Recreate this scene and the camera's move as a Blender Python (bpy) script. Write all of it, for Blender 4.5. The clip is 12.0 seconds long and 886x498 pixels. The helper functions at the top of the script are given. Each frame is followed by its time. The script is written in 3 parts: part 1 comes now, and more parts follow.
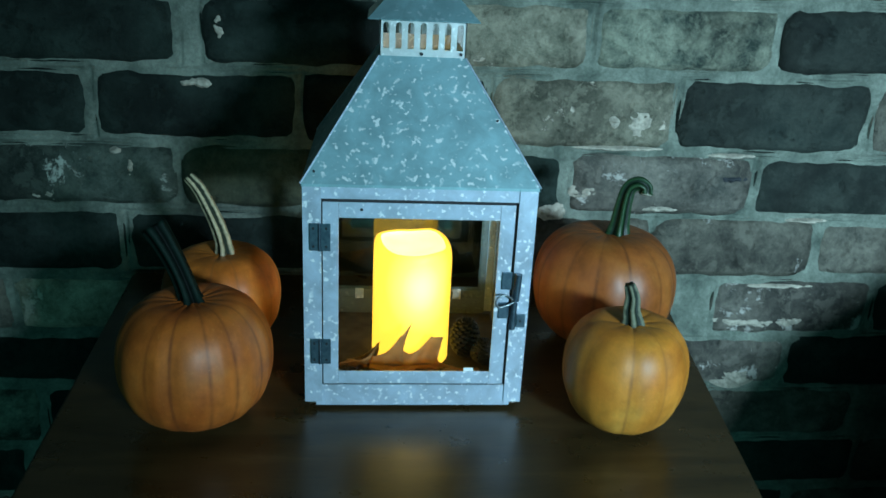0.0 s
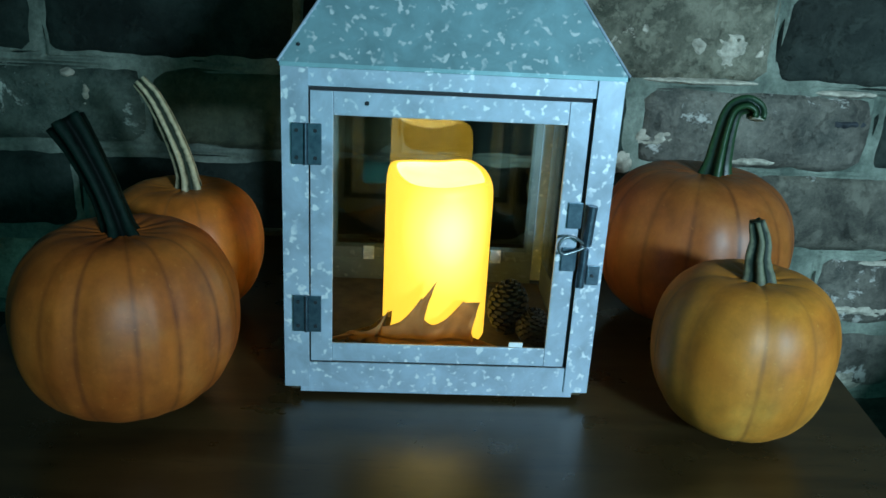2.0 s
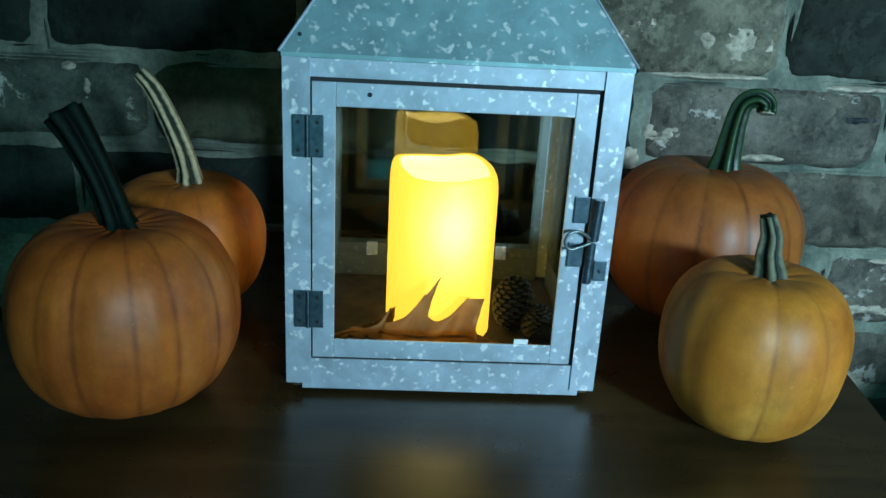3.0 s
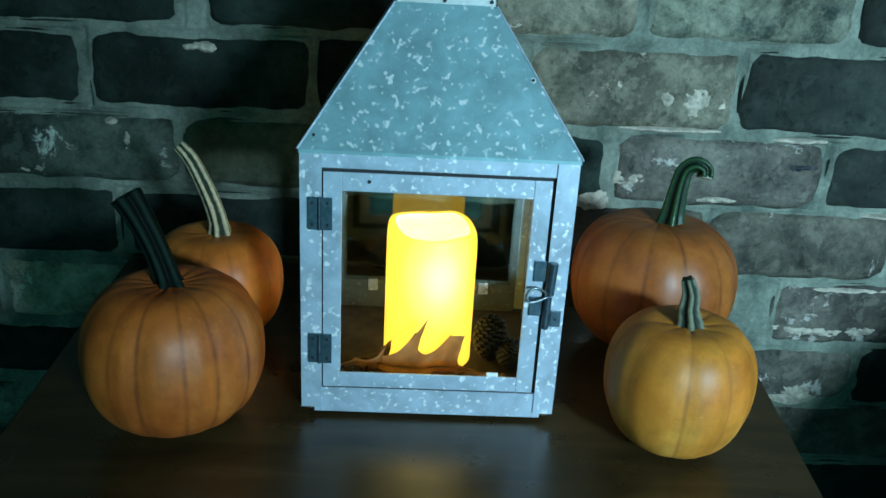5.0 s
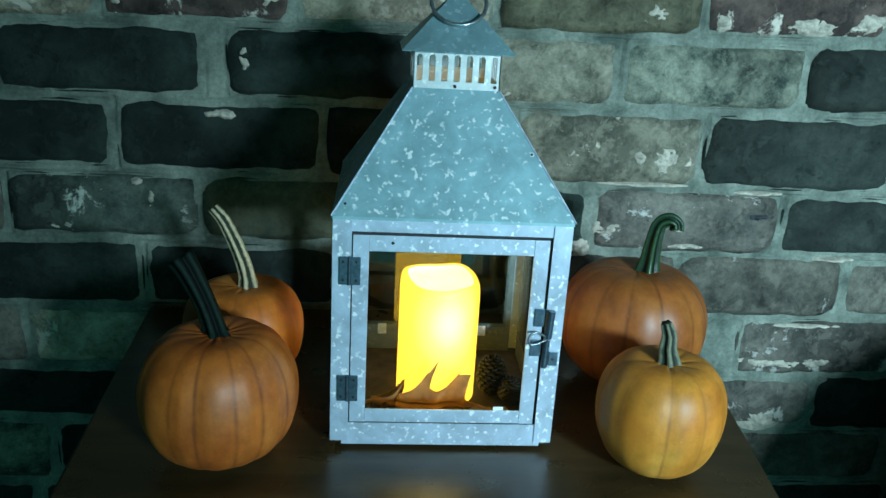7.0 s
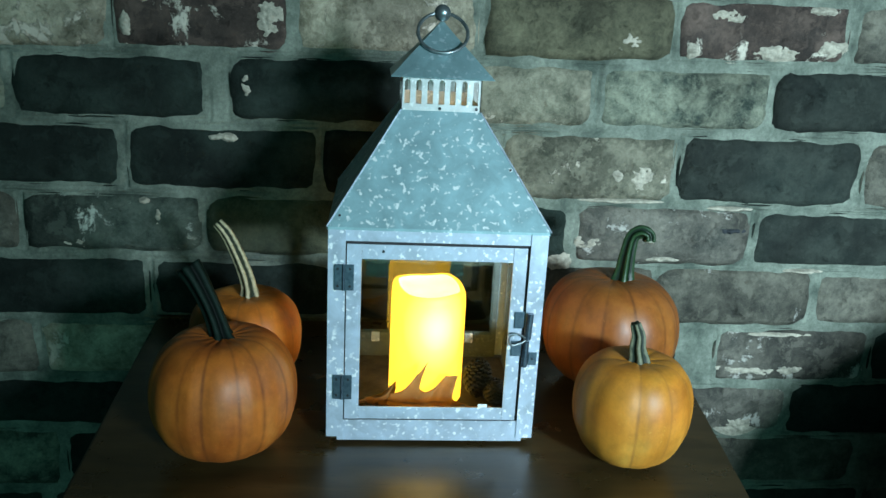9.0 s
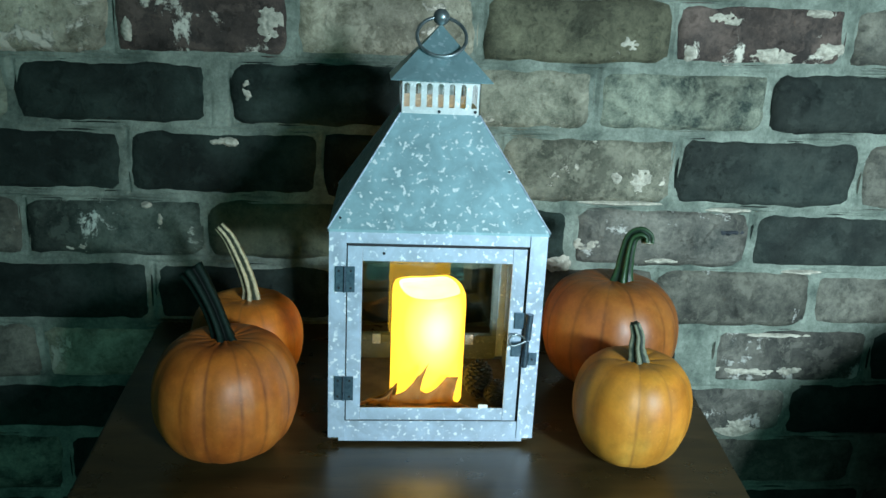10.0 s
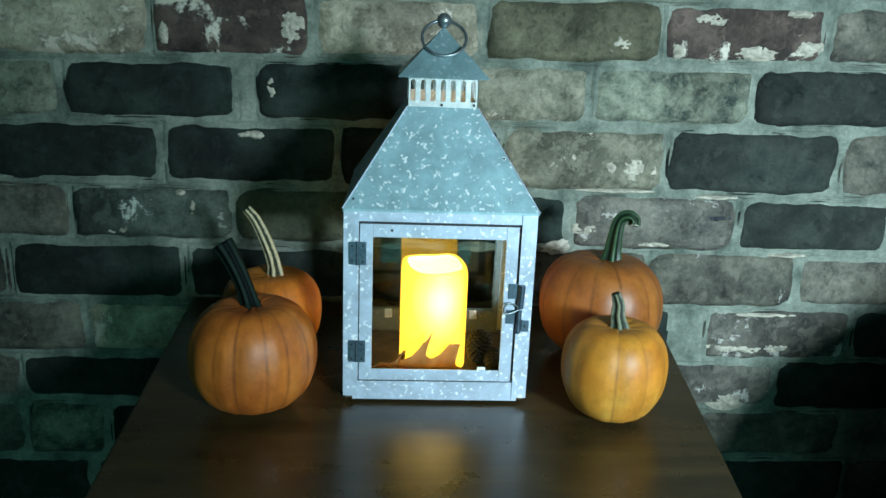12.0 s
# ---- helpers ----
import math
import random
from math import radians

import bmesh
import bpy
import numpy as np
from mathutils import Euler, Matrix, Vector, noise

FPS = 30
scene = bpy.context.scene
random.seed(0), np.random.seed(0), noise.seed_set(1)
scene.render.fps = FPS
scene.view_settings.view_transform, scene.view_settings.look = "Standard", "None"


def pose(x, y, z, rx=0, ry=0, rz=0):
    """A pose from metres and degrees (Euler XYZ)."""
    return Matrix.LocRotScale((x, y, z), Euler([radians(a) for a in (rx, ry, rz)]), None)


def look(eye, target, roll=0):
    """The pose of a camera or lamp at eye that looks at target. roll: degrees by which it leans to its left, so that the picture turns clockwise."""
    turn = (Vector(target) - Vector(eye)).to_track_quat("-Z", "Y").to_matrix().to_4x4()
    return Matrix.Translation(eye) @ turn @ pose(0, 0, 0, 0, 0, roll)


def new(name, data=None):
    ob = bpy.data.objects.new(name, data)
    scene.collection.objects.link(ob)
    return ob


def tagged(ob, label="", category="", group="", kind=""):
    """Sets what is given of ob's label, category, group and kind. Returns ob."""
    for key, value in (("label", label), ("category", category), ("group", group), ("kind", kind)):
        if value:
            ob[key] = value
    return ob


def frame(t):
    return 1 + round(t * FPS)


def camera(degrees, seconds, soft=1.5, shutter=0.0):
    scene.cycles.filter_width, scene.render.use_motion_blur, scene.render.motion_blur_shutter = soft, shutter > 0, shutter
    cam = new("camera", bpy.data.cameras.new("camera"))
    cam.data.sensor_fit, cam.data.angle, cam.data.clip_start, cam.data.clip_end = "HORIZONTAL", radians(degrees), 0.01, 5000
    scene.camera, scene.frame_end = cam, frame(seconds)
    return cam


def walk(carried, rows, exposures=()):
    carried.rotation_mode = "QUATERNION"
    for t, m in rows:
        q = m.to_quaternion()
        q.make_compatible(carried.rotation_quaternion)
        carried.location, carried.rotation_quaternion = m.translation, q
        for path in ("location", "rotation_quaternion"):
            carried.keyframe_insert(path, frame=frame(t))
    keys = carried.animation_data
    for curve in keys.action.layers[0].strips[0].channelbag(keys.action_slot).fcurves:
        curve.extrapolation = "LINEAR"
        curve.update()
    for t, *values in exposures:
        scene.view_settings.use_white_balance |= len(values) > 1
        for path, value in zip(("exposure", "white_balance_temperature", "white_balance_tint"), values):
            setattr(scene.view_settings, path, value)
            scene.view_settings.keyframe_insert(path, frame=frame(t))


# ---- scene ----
cam = camera(57.6, 12.0, soft=1.5, shutter=0.5)
PATH = [
    (0, (-0.034, -0.815, 1.088), (0.142, 1.046, 0.377), 2.9),
    (0.3, (-0.038, -0.794, 1.069), (0.138, 1.081, 0.397), 3.0),
    (0.5, (-0.039, -0.777, 1.054), (0.134, 1.1, 0.383), 3.0),
    (0.7, (-0.037, -0.755, 1.037), (0.123, 1.124, 0.371), 3.0),
    (1, (-0.033, -0.723, 1.014), (0.118, 1.162, 0.363), 2.9),
    (1.2, (-0.031, -0.708, 1.003), (0.110, 1.169, 0.326), 2.9),
    (1.5, (-0.03, -0.692, 0.991), (0.113, 1.185, 0.317), 3.0),
    (1.7, (-0.028, -0.681, 0.985), (0.100, 1.203, 0.325), 3.1),
    (2, (-0.025, -0.666, 0.979), (0.09, 1.212, 0.299), 3.2),
    (2.5, (-0.024, -0.659, 0.974), (0.079, 1.22, 0.298), 3.3),
    (4.3, (-0.022, -0.693, 0.989), (0.08, 1.17, 0.271), 3.0),
    (4.5, (-0.017, -0.711, 1.005), (0.072, 1.153, 0.284), 3.0),
    (4.8, (-0.017, -0.730, 1.033), (0.067, 1.149, 0.351), 3.2),
    (5, (-0.017, -0.737, 1.045), (0.069, 1.131, 0.336), 3.3),
    (5.3, (-0.025, -0.747, 1.050), (0.079, 1.121, 0.343), 3.5),
    (5.5, (-0.033, -0.755, 1.051), (0.093, 1.121, 0.37), 3.7),
    (5.7, (-0.037, -0.763, 1.056), (0.097, 1.122, 0.401), 3.6),
    (6, (-0.038, -0.773, 1.065), (0.101, 1.11, 0.405), 3.5),
    (6.5, (-0.04, -0.786, 1.075), (0.099, 1.099, 0.423), 3.5),
    (6.7, (-0.045, -0.793, 1.078), (0.107, 1.100, 0.450), 3.5),
    (7, (-0.053, -0.802, 1.082), (0.113, 1.09, 0.454), 3.4),
    (7.5, (-0.051, -0.806, 1.085), (0.119, 1.092, 0.479), 3.2),
    (9.5, (-0.048, -0.862, 1.084), (0.119, 1.051, 0.526), 2.9),
    (10, (-0.048, -0.86, 1.083), (0.119, 1.056, 0.532), 2.7),
    (10.5, (-0.049, -0.859, 1.081), (0.12, 1.058, 0.536), 2.7),
    (11, (-0.053, -0.889, 1.082), (0.114, 1.029, 0.539), 2.9),
    (11.5, (-0.05, -0.921, 1.087), (0.114, 0.996, 0.543), 2.3),
    (12, (-0.036, -0.94, 1.087), (0.075, 0.979, 0.533), 2.3),
]
EXPOSURES = [(0.0, 0.06, 5750, 13), (1.0, -0.06, 5690, 13), (2.5, -0.14, 5820, 13), (4.3, 0.0, 5720, 11), (5.0, 0.14, 5680, 11), (7.0, 0.37, 5950, 13), (9.5, 0.58, 6570, 22), (12.0, 0.66, 6620, 23)]
walk(cam, [(t, look(eye, target, roll)) for t, eye, target, roll in PATH], EXPOSURES)

# ---- world and light ----
world = bpy.data.worlds.new("world")
scene.world = world
world.use_nodes = True
world.node_tree.nodes["Background"].inputs[0].default_value = (0.35, 0.6, 0.65, 1)
world.node_tree.nodes["Background"].inputs[1].default_value = 0.03

lamp = bpy.data.lights.new("room_lamp", "AREA")
lamp.shape, lamp.size, lamp.energy, lamp.color, lamp.spread = "ELLIPSE", 0.24, 4.8, (0.64, 0.94, 1.0), radians(62)
lamp.size_y = 0.16
LAMP_AT = (0.72, -1.7, 1.22)
new("room_lamp", lamp).matrix_world = look(LAMP_AT, (0.42, 0, 0.83))


# unseen fill light added behind the viewer to lift the dark parts
fill_lamp = bpy.data.lights.new("unseen_fill_light", "AREA")
fill_lamp.shape, fill_lamp.size, fill_lamp.size_y, fill_lamp.energy, fill_lamp.color = "RECTANGLE", 0.9, 1.0, 6.6, (0.22, 0.95, 0.83)
new("unseen_fill_light", fill_lamp).matrix_world = look((0.2, -2.79, 1.0), (0.2, 0, 1.0))


# ---- material helpers ----
def material(name, rough=0.5, metal=0.0):
    m = bpy.data.materials.new(name)
    m.use_nodes = True
    b = m.node_tree.nodes["Principled BSDF"]
    b.inputs["Roughness"].default_value, b.inputs["Metallic"].default_value = rough, metal
    return m, m.node_tree, b


def node(nt, kind, **values):
    n = nt.nodes.new(kind)
    for key, value in values.items():
        if key == "blend":
            n.data_type, n.blend_type = "RGBA", value
        elif key == "op":
            n.operation = value
        else:
            n.inputs[key.replace("_", " ")].default_value = value
    return n


def ramp(nt, source, stops):
    r = nt.nodes.new("ShaderNodeValToRGB")
    e = r.color_ramp.elements
    while len(e) < len(stops):
        e.new(0.5)
    for el, (at, c) in zip(e, stops):
        el.position = at
        el.color = (c, c, c, 1) if isinstance(c, (int, float)) else (*c, 1)
    nt.links.new(source, r.inputs[0])
    return r.outputs[0]


def mix(nt, blend, fac, a, b):
    n = node(nt, "ShaderNodeMix", blend=blend)
    for i, v in ((0, fac), (6, a), (7, b)):
        if isinstance(v, bpy.types.NodeSocket):
            nt.links.new(v, n.inputs[i])
        else:
            n.inputs[i].default_value = v if isinstance(v, float) else (*v, 1)
    return n.outputs[2]


def place(nt, spread=0.0, stretch=(1, 1, 1)):
    """Object coordinates, shifted by a random amount from object to object."""
    tc = nt.nodes.new("ShaderNodeTexCoord")
    out = tc.outputs["Object"]
    if stretch != (1, 1, 1):
        mp = nt.nodes.new("ShaderNodeMapping")
        mp.inputs["Scale"].default_value = stretch
        nt.links.new(out, mp.inputs[0])
        out = mp.outputs[0]
    if spread:
        info = nt.nodes.new("ShaderNodeObjectInfo")
        s = node(nt, "ShaderNodeVectorMath", op="SCALE")
        s.inputs[0].default_value = (spread, spread * 0.7, spread * 1.3)
        nt.links.new(info.outputs["Random"], s.inputs["Scale"])
        a = node(nt, "ShaderNodeVectorMath", op="ADD")
        nt.links.new(out, a.inputs[0])
        nt.links.new(s.outputs[0], a.inputs[1])
        out = a.outputs[0]
    return out


def noise_tex(nt, at, scale, detail=5.0, rough=0.6, warp=0.0):
    n = node(nt, "ShaderNodeTexNoise", Scale=scale, Detail=detail, Roughness=rough, Distortion=warp)
    nt.links.new(at, n.inputs["Vector"])
    return n.outputs["Fac"]


def bump(nt, bsdf, height, strength, distance):
    b = node(nt, "ShaderNodeBump", Strength=strength, Distance=distance)
    nt.links.new(height, b.inputs["Height"])
    nt.links.new(b.outputs[0], bsdf.inputs["Normal"])


# ---- materials ----
def brick_material(name, dark, light, patch, cover, fine=0.6, pit=0.45):
    m, nt, b = material(name, 0.88)
    b.inputs["Specular IOR Level"].default_value = 0.25
    at = place(nt, 40.0)
    body = ramp(nt, noise_tex(nt, at, 26, 12, 0.78, 0.15), [(0.385, dark), (0.5, tuple((x + y) / 2 for x, y in zip(dark, light))), (0.615, light)])
    tone = ramp(nt, noise_tex(nt, at, 9, 3, 0.5), [(0.38, 0.55), (0.62, 1.3)])
    grain = ramp(nt, noise_tex(nt, at, 190, 6, 0.75), [(0.3, 1 - fine * 0.45), (0.7, 1.15)])
    c = mix(nt, "MULTIPLY", 1.0, mix(nt, "MULTIPLY", 1.0, body, tone), grain)
    flakes = ramp(nt, noise_tex(nt, at, 48, 8, 0.68, 0.25), [(0.52, 0.0), (0.58, 0.34)])
    c = mix(nt, "MIX", flakes, c, tuple(1.2 * x for x in light))
    spots = noise_tex(nt, at, 20, 10, 0.7, 0.3)
    where = ramp(nt, spots, [(cover, 0.0), (cover + 0.035, 1.0)])
    c = mix(nt, "MIX", where, c, mix(nt, "MULTIPLY", 0.6, patch, grain))
    pits = ramp(nt, noise_tex(nt, at, 60, 8, 0.75, 0.3), [(0.3, 0.45), (0.42, 1.0)])
    c = mix(nt, "MULTIPLY", pit, c, pits)
    nt.links.new(c, b.inputs["Base Color"])
    h = mix(nt, "ADD", 0.6, mix(nt, "ADD", 0.7, mix(nt, "ADD", 0.5, pits, where), flakes), grain)
    bump(nt, b, h, 0.9, 0.0022)
    return m


BRICKS = {
    "k": brick_material("brick_charcoal", (0.007, 0.0135, 0.0105), (0.022, 0.034, 0.028), (0.2, 0.24, 0.22), 0.7, 0.5, 0.2),
    "c": brick_material("brick_slate", (0.014, 0.021, 0.018), (0.037, 0.046, 0.038), (0.2, 0.23, 0.2), 0.7, 0.5, 0.3),
    "y": brick_material("brick_olive_brown", (0.042, 0.043, 0.027), (0.13, 0.123, 0.078), (0.45, 0.42, 0.34), 0.66),
    "b": brick_material("brick_brown", (0.045, 0.046, 0.038), (0.15, 0.142, 0.112), (0.45, 0.44, 0.4), 0.64),
    "t": brick_material("brick_tan", (0.07, 0.075, 0.053), (0.27, 0.255, 0.19), (0.58, 0.52, 0.42), 0.62),
    "m": brick_material("brick_mottled", (0.026, 0.04, 0.033), (0.22, 0.235, 0.175), (0.5, 0.48, 0.38), 0.63),
    "w": brick_material("brick_limewashed", (0.04, 0.032, 0.028), (0.12, 0.085, 0.07), (0.6, 0.55, 0.46), 0.56),
    "v": brick_material("brick_spattered", (0.048, 0.05, 0.043), (0.17, 0.158, 0.13), (0.5, 0.48, 0.43), 0.58),
    "d": brick_material("brick_dark_patched", (0.022, 0.035, 0.028), (0.095, 0.115, 0.093), (0.46, 0.5, 0.43), 0.6),
    # olive that also holds the candlelight falling on this brick
    "o": brick_material("brick_candlelit_olive", (0.04, 0.05, 0.032), (0.1, 0.11, 0.07), (0.3, 0.32, 0.25), 0.72, 0.5, 0.4),
    "p": brick_material("brick_pale", (0.16, 0.145, 0.1), (0.46, 0.41, 0.31), (0.66, 0.58, 0.48), 0.57),
}

MORTAR, nt, b = material("mortar", 0.9)
at = place(nt)
c = ramp(nt, noise_tex(nt, at, 20, 7, 0.65), [(0.36, (0.075, 0.098, 0.078)), (0.64, (0.25, 0.285, 0.232))])
sand = ramp(nt, noise_tex(nt, at, 200, 6, 0.8), [(0.32, 0.62), (0.68, 1.15)])
nt.links.new(mix(nt, "MULTIPLY", 1.0, c, sand), b.inputs["Base Color"])
bump(nt, b, mix(nt, "ADD", 0.5, sand, noise_tex(nt, at, 60, 6, 0.7)), 0.6, 0.002)

WOOD, nt, b = material("dark_stained_wood", 0.34)
at = place(nt, 0.0, (1.0, 6.0, 6.0))
grain = noise_tex(nt, at, 8, 8, 0.6, 0.5)
c = ramp(nt, grain, [(0.3, (0.026, 0.0165, 0.006)), (0.52, (0.05, 0.032, 0.011)), (0.75, (0.085, 0.054, 0.019))])
flecks = ramp(nt, noise_tex(nt, place(nt, 0.0, (1.0, 5.0, 5.0)), 70, 3, 0.6), [(0.28, 0.35), (0.4, 1.0)])
nt.links.new(mix(nt, "MULTIPLY", 0.8, c, flecks), b.inputs["Base Color"])
nt.links.new(ramp(nt, noise_tex(nt, place(nt), 30, 5), [(0.3, 0.24), (0.7, 0.38)]), b.inputs["Roughness"])
b.inputs["Specular IOR Level"].default_value = 0.65
bump(nt, b, grain, 0.05, 0.0005)


def zinc_material(name, tint, bright, fleck=0.85, metal=0.55):
    m, nt, b = material(name, 0.42, metal)
    at = place(nt, 3.0)
    vor = node(nt, "ShaderNodeTexVoronoi", Scale=190.0, Randomness=1.0)
    warped = node(nt, "ShaderNodeVectorMath", op="ADD")
    wob = node(nt, "ShaderNodeTexNoise", Scale=90.0, Detail=3.0)
    nt.links.new(at, wob.inputs["Vector"])
    sc = node(nt, "ShaderNodeVectorMath", op="SCALE", Scale=0.006)
    nt.links.new(wob.outputs["Color"], sc.inputs[0])
    nt.links.new(at, warped.inputs[0])
    nt.links.new(sc.outputs[0], warped.inputs[1])
    nt.links.new(warped.outputs[0], vor.inputs["Vector"])
    sep = nt.nodes.new("ShaderNodeSeparateColor")
    nt.links.new(vor.outputs["Color"], sep.inputs[0])
    shade = ramp(nt, noise_tex(nt, at, 45, 5, 0.6, 0.5), [(0.3, tuple(0.62 * x for x in tint)), (0.7, tint)])
    cell = ramp(nt, sep.outputs[0], [(0.0, 0.965), (1.0, 1.02)])
    c = mix(nt, "MULTIPLY", 1.0, shade, cell)
    lumps = ramp(nt, noise_tex(nt, at, 250, 1.0, 0.5, 0.15), [(0.59, 0.0), (0.69, fleck)])
    flake = ramp(nt, noise_tex(nt, at, 60, 2, 0.5), [(0.36, 0.0), (0.5, 1.0)])
    f = mix(nt, "MULTIPLY", 1.0, lumps, flake)
    nt.links.new(mix(nt, "MIX", f, c, bright), b.inputs["Base Color"])
    nt.links.new(ramp(nt, sep.outputs[2], [(0.0, 0.42), (1.0, 0.5)]), b.inputs["Roughness"])
    bump(nt, b, sep.outputs[0], 0.03, 0.0004)
    return m


ZINC = zinc_material("galvanised_zinc", (0.55, 0.65, 0.78), (0.93, 0.95, 0.98), 0.9, 0.3)
# same zinc, darker and tealer: the slope's weaker light is in its colour
ZINC_ROOF = zinc_material("shaded_roof_zinc", (0.34, 0.56, 0.61), (0.88, 0.95, 0.96), 0.85, 0.32)
# neck zinc made paler to carry the light it catches
ZINC_LIT = zinc_material("lit_pale_zinc", (0.62, 0.65, 0.65), (0.86, 0.88, 0.88), 0.6, 0.25)
ZINC_PLAIN = zinc_material("dull_galvanised_zinc", (0.33, 0.54, 0.58), (0.62, 0.76, 0.82), 0.5)
# same zinc on inner rails and frames, darkened for the shade inside
ZINC_SHADED = zinc_material("shaded_inner_zinc", (0.2, 0.24, 0.24), (0.27, 0.31, 0.31))

STEEL, nt, b = material("dull_steel", 0.4, 0.8)
nt.links.new(ramp(nt, noise_tex(nt, place(nt), 300, 4), [(0.3, (0.06, 0.1, 0.135)), (0.7, (0.12, 0.18, 0.225))]), b.inputs["Base Color"])
CHROME, nt, b = material("polished_steel", 0.33, 0.75)
nt.links.new(ramp(nt, noise_tex(nt, place(nt), 200, 4), [(0.3, (0.13, 0.17, 0.18)), (0.7, (0.3, 0.35, 0.36))]), b.inputs["Base Color"])
# near-black for small dark bits and the shade drawn into the door gaps
DARK, nt, b = material("dark_bits_and_gap_shade", 0.8)
b.inputs["Base Color"].default_value = (0.02, 0.025, 0.03, 1)

def glass_material(name, ior):
    m = bpy.data.materials.new(name)
    m.use_nodes = True
    nt = m.node_tree
    nt.nodes.remove(nt.nodes["Principled BSDF"])
    tr = nt.nodes.new("ShaderNodeBsdfTransparent")
    tr.inputs[0].default_value = (0.93, 0.96, 0.94, 1)
    gl = node(nt, "ShaderNodeBsdfGlossy", Roughness=0.03)
    fr = node(nt, "ShaderNodeFresnel", IOR=ior)
    ms = nt.nodes.new("ShaderNodeMixShader")
    nt.links.new(fr.outputs[0], ms.inputs[0])
    nt.links.new(tr.outputs[0], ms.inputs[1])
    nt.links.new(gl.outputs[0], ms.inputs[2])
    nt.links.new(ms.outputs[0], nt.nodes["Material Output"].inputs[0])
    return m


GLASS = glass_material("clear_glass", 2.0)
DOOR_GLASS = glass_material("thin_clear_glass", 1.2)

# wax that glows from a small bulb set off the candle's middle
WAX, nt, b = material("glowing_wax", 0.5)
b.inputs["Base Color"].default_value = (0.45, 0.3, 0.05, 1)
tc = nt.nodes.new("ShaderNodeTexCoord")
gap = node(nt, "ShaderNodeVectorMath", op="DISTANCE")
tall = node(nt, "ShaderNodeMapping", Scale=(1.0, 1.0, 0.62))
nt.links.new(tc.outputs["Object"], tall.inputs[0])
nt.links.new(tall.outputs[0], gap.inputs[0])
gap.inputs[1].default_value = (0.004, -0.022, 0.046)
d = node(nt, "ShaderNodeMath", op="MULTIPLY")
nt.links.new(gap.outputs["Value"], d.inputs[0])
d.inputs[1].default_value = 10.0
near = d.outputs[0]
nt.links.new(ramp(nt, near, [(0.09, (1.0, 0.64, 0.24)), (0.17, (1.0, 0.62, 0.1)), (0.27, (1.0, 0.575, 0.035)), (0.5, (1.0, 0.55, 0.03)), (0.8, (1.0, 0.54, 0.05))]), b.inputs["Emission Color"])
power = node(nt, "ShaderNodeMath", op="MULTIPLY")
nt.links.new(ramp(nt, near, [(0.09, 0.85), (0.27, 0.54), (0.75, 0.48), (1.0, 0.42)]), power.inputs[0])
power.inputs[1].default_value = 3.3
nt.links.new(power.outputs[0], b.inputs["Emission Strength"])
WAX_TOP, nt, b = material("glowing_melted_wax", 0.4)
b.inputs["Base Color"].default_value = (0.6, 0.5, 0.3, 1)
nt.links.new(ramp(nt, noise_tex(nt, place(nt), 40, 3), [(0.3, (1.0, 0.6, 0.09)), (0.7, (1.0, 0.64, 0.12))]), b.inputs["Emission Color"])
b.inputs["Emission Strength"].default_value = 4.6


def pumpkin_material(name, deep, warm, pale, groove):
    m, nt, b = material(name, 0.4)
    at = place(nt, 5.0)
    c = ramp(nt, noise_tex(nt, at, 22, 5, 0.6, 0.3), [(0.3, deep), (0.55, warm), (0.8, pale)])
    streak = ramp(nt, noise_tex(nt, place(nt, 5.0, (6, 6, 1)), 18, 5, 0.6), [(0.3, 0.75), (0.7, 1.1)])
    c = mix(nt, "MULTIPLY", 0.8, c, streak)
    c = mix(nt, "MULTIPLY", 0.9, c, ramp(nt, noise_tex(nt, at, 38, 8, 0.7), [(0.36, 0.74), (0.6, 1.08)]))
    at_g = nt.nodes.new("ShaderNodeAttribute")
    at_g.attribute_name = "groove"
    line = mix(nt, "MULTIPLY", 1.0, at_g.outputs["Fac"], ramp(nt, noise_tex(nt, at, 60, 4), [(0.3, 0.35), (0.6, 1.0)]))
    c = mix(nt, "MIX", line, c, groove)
    dots = ramp(nt, noise_tex(nt, at, 330, 2, 0.5), [(0.68, 0.0), (0.73, 1.0)])
    c = mix(nt, "MIX", mix(nt, "MULTIPLY", 1.0, dots, (0.35, 0.35, 0.35)), c, pale)
    nt.links.new(c, b.inputs["Base Color"])
    nt.links.new(ramp(nt, noise_tex(nt, at, 50, 4), [(0.3, 0.4), (0.7, 0.55)]), b.inputs["Roughness"])
    bump(nt, b, streak, 0.15, 0.0008)
    return m


def stem_material(name, groove, ridge):
    m, nt, b = material(name, 0.6)
    b.inputs["Specular IOR Level"].default_value = 0.3
    a = nt.nodes.new("ShaderNodeAttribute")
    a.attribute_name = "ridge"
    at = place(nt, 2.0)
    rough_edge = node(nt, "ShaderNodeMath", op="MULTIPLY_ADD")
    nt.links.new(noise_tex(nt, at, 160, 5, 0.7), rough_edge.inputs[0])
    rough_edge.inputs[1].default_value = 1.1
    rough_edge.inputs[2].default_value = -0.55
    s = node(nt, "ShaderNodeMath", op="ADD")
    nt.links.new(a.outputs["Fac"], s.inputs[0])
    nt.links.new(rough_edge.outputs[0], s.inputs[1])
    c = ramp(nt, s.outputs[0], [(0.25, groove), (0.75, ridge)])
    nt.links.new(mix(nt, "MULTIPLY", 0.7, c, ramp(nt, noise_tex(nt, at, 350, 4), [(0.3, 0.5), (0.7, 1.15)])), b.inputs["Base Color"])
    bump(nt, b, noise_tex(nt, at, 250, 4), 0.3, 0.0006)
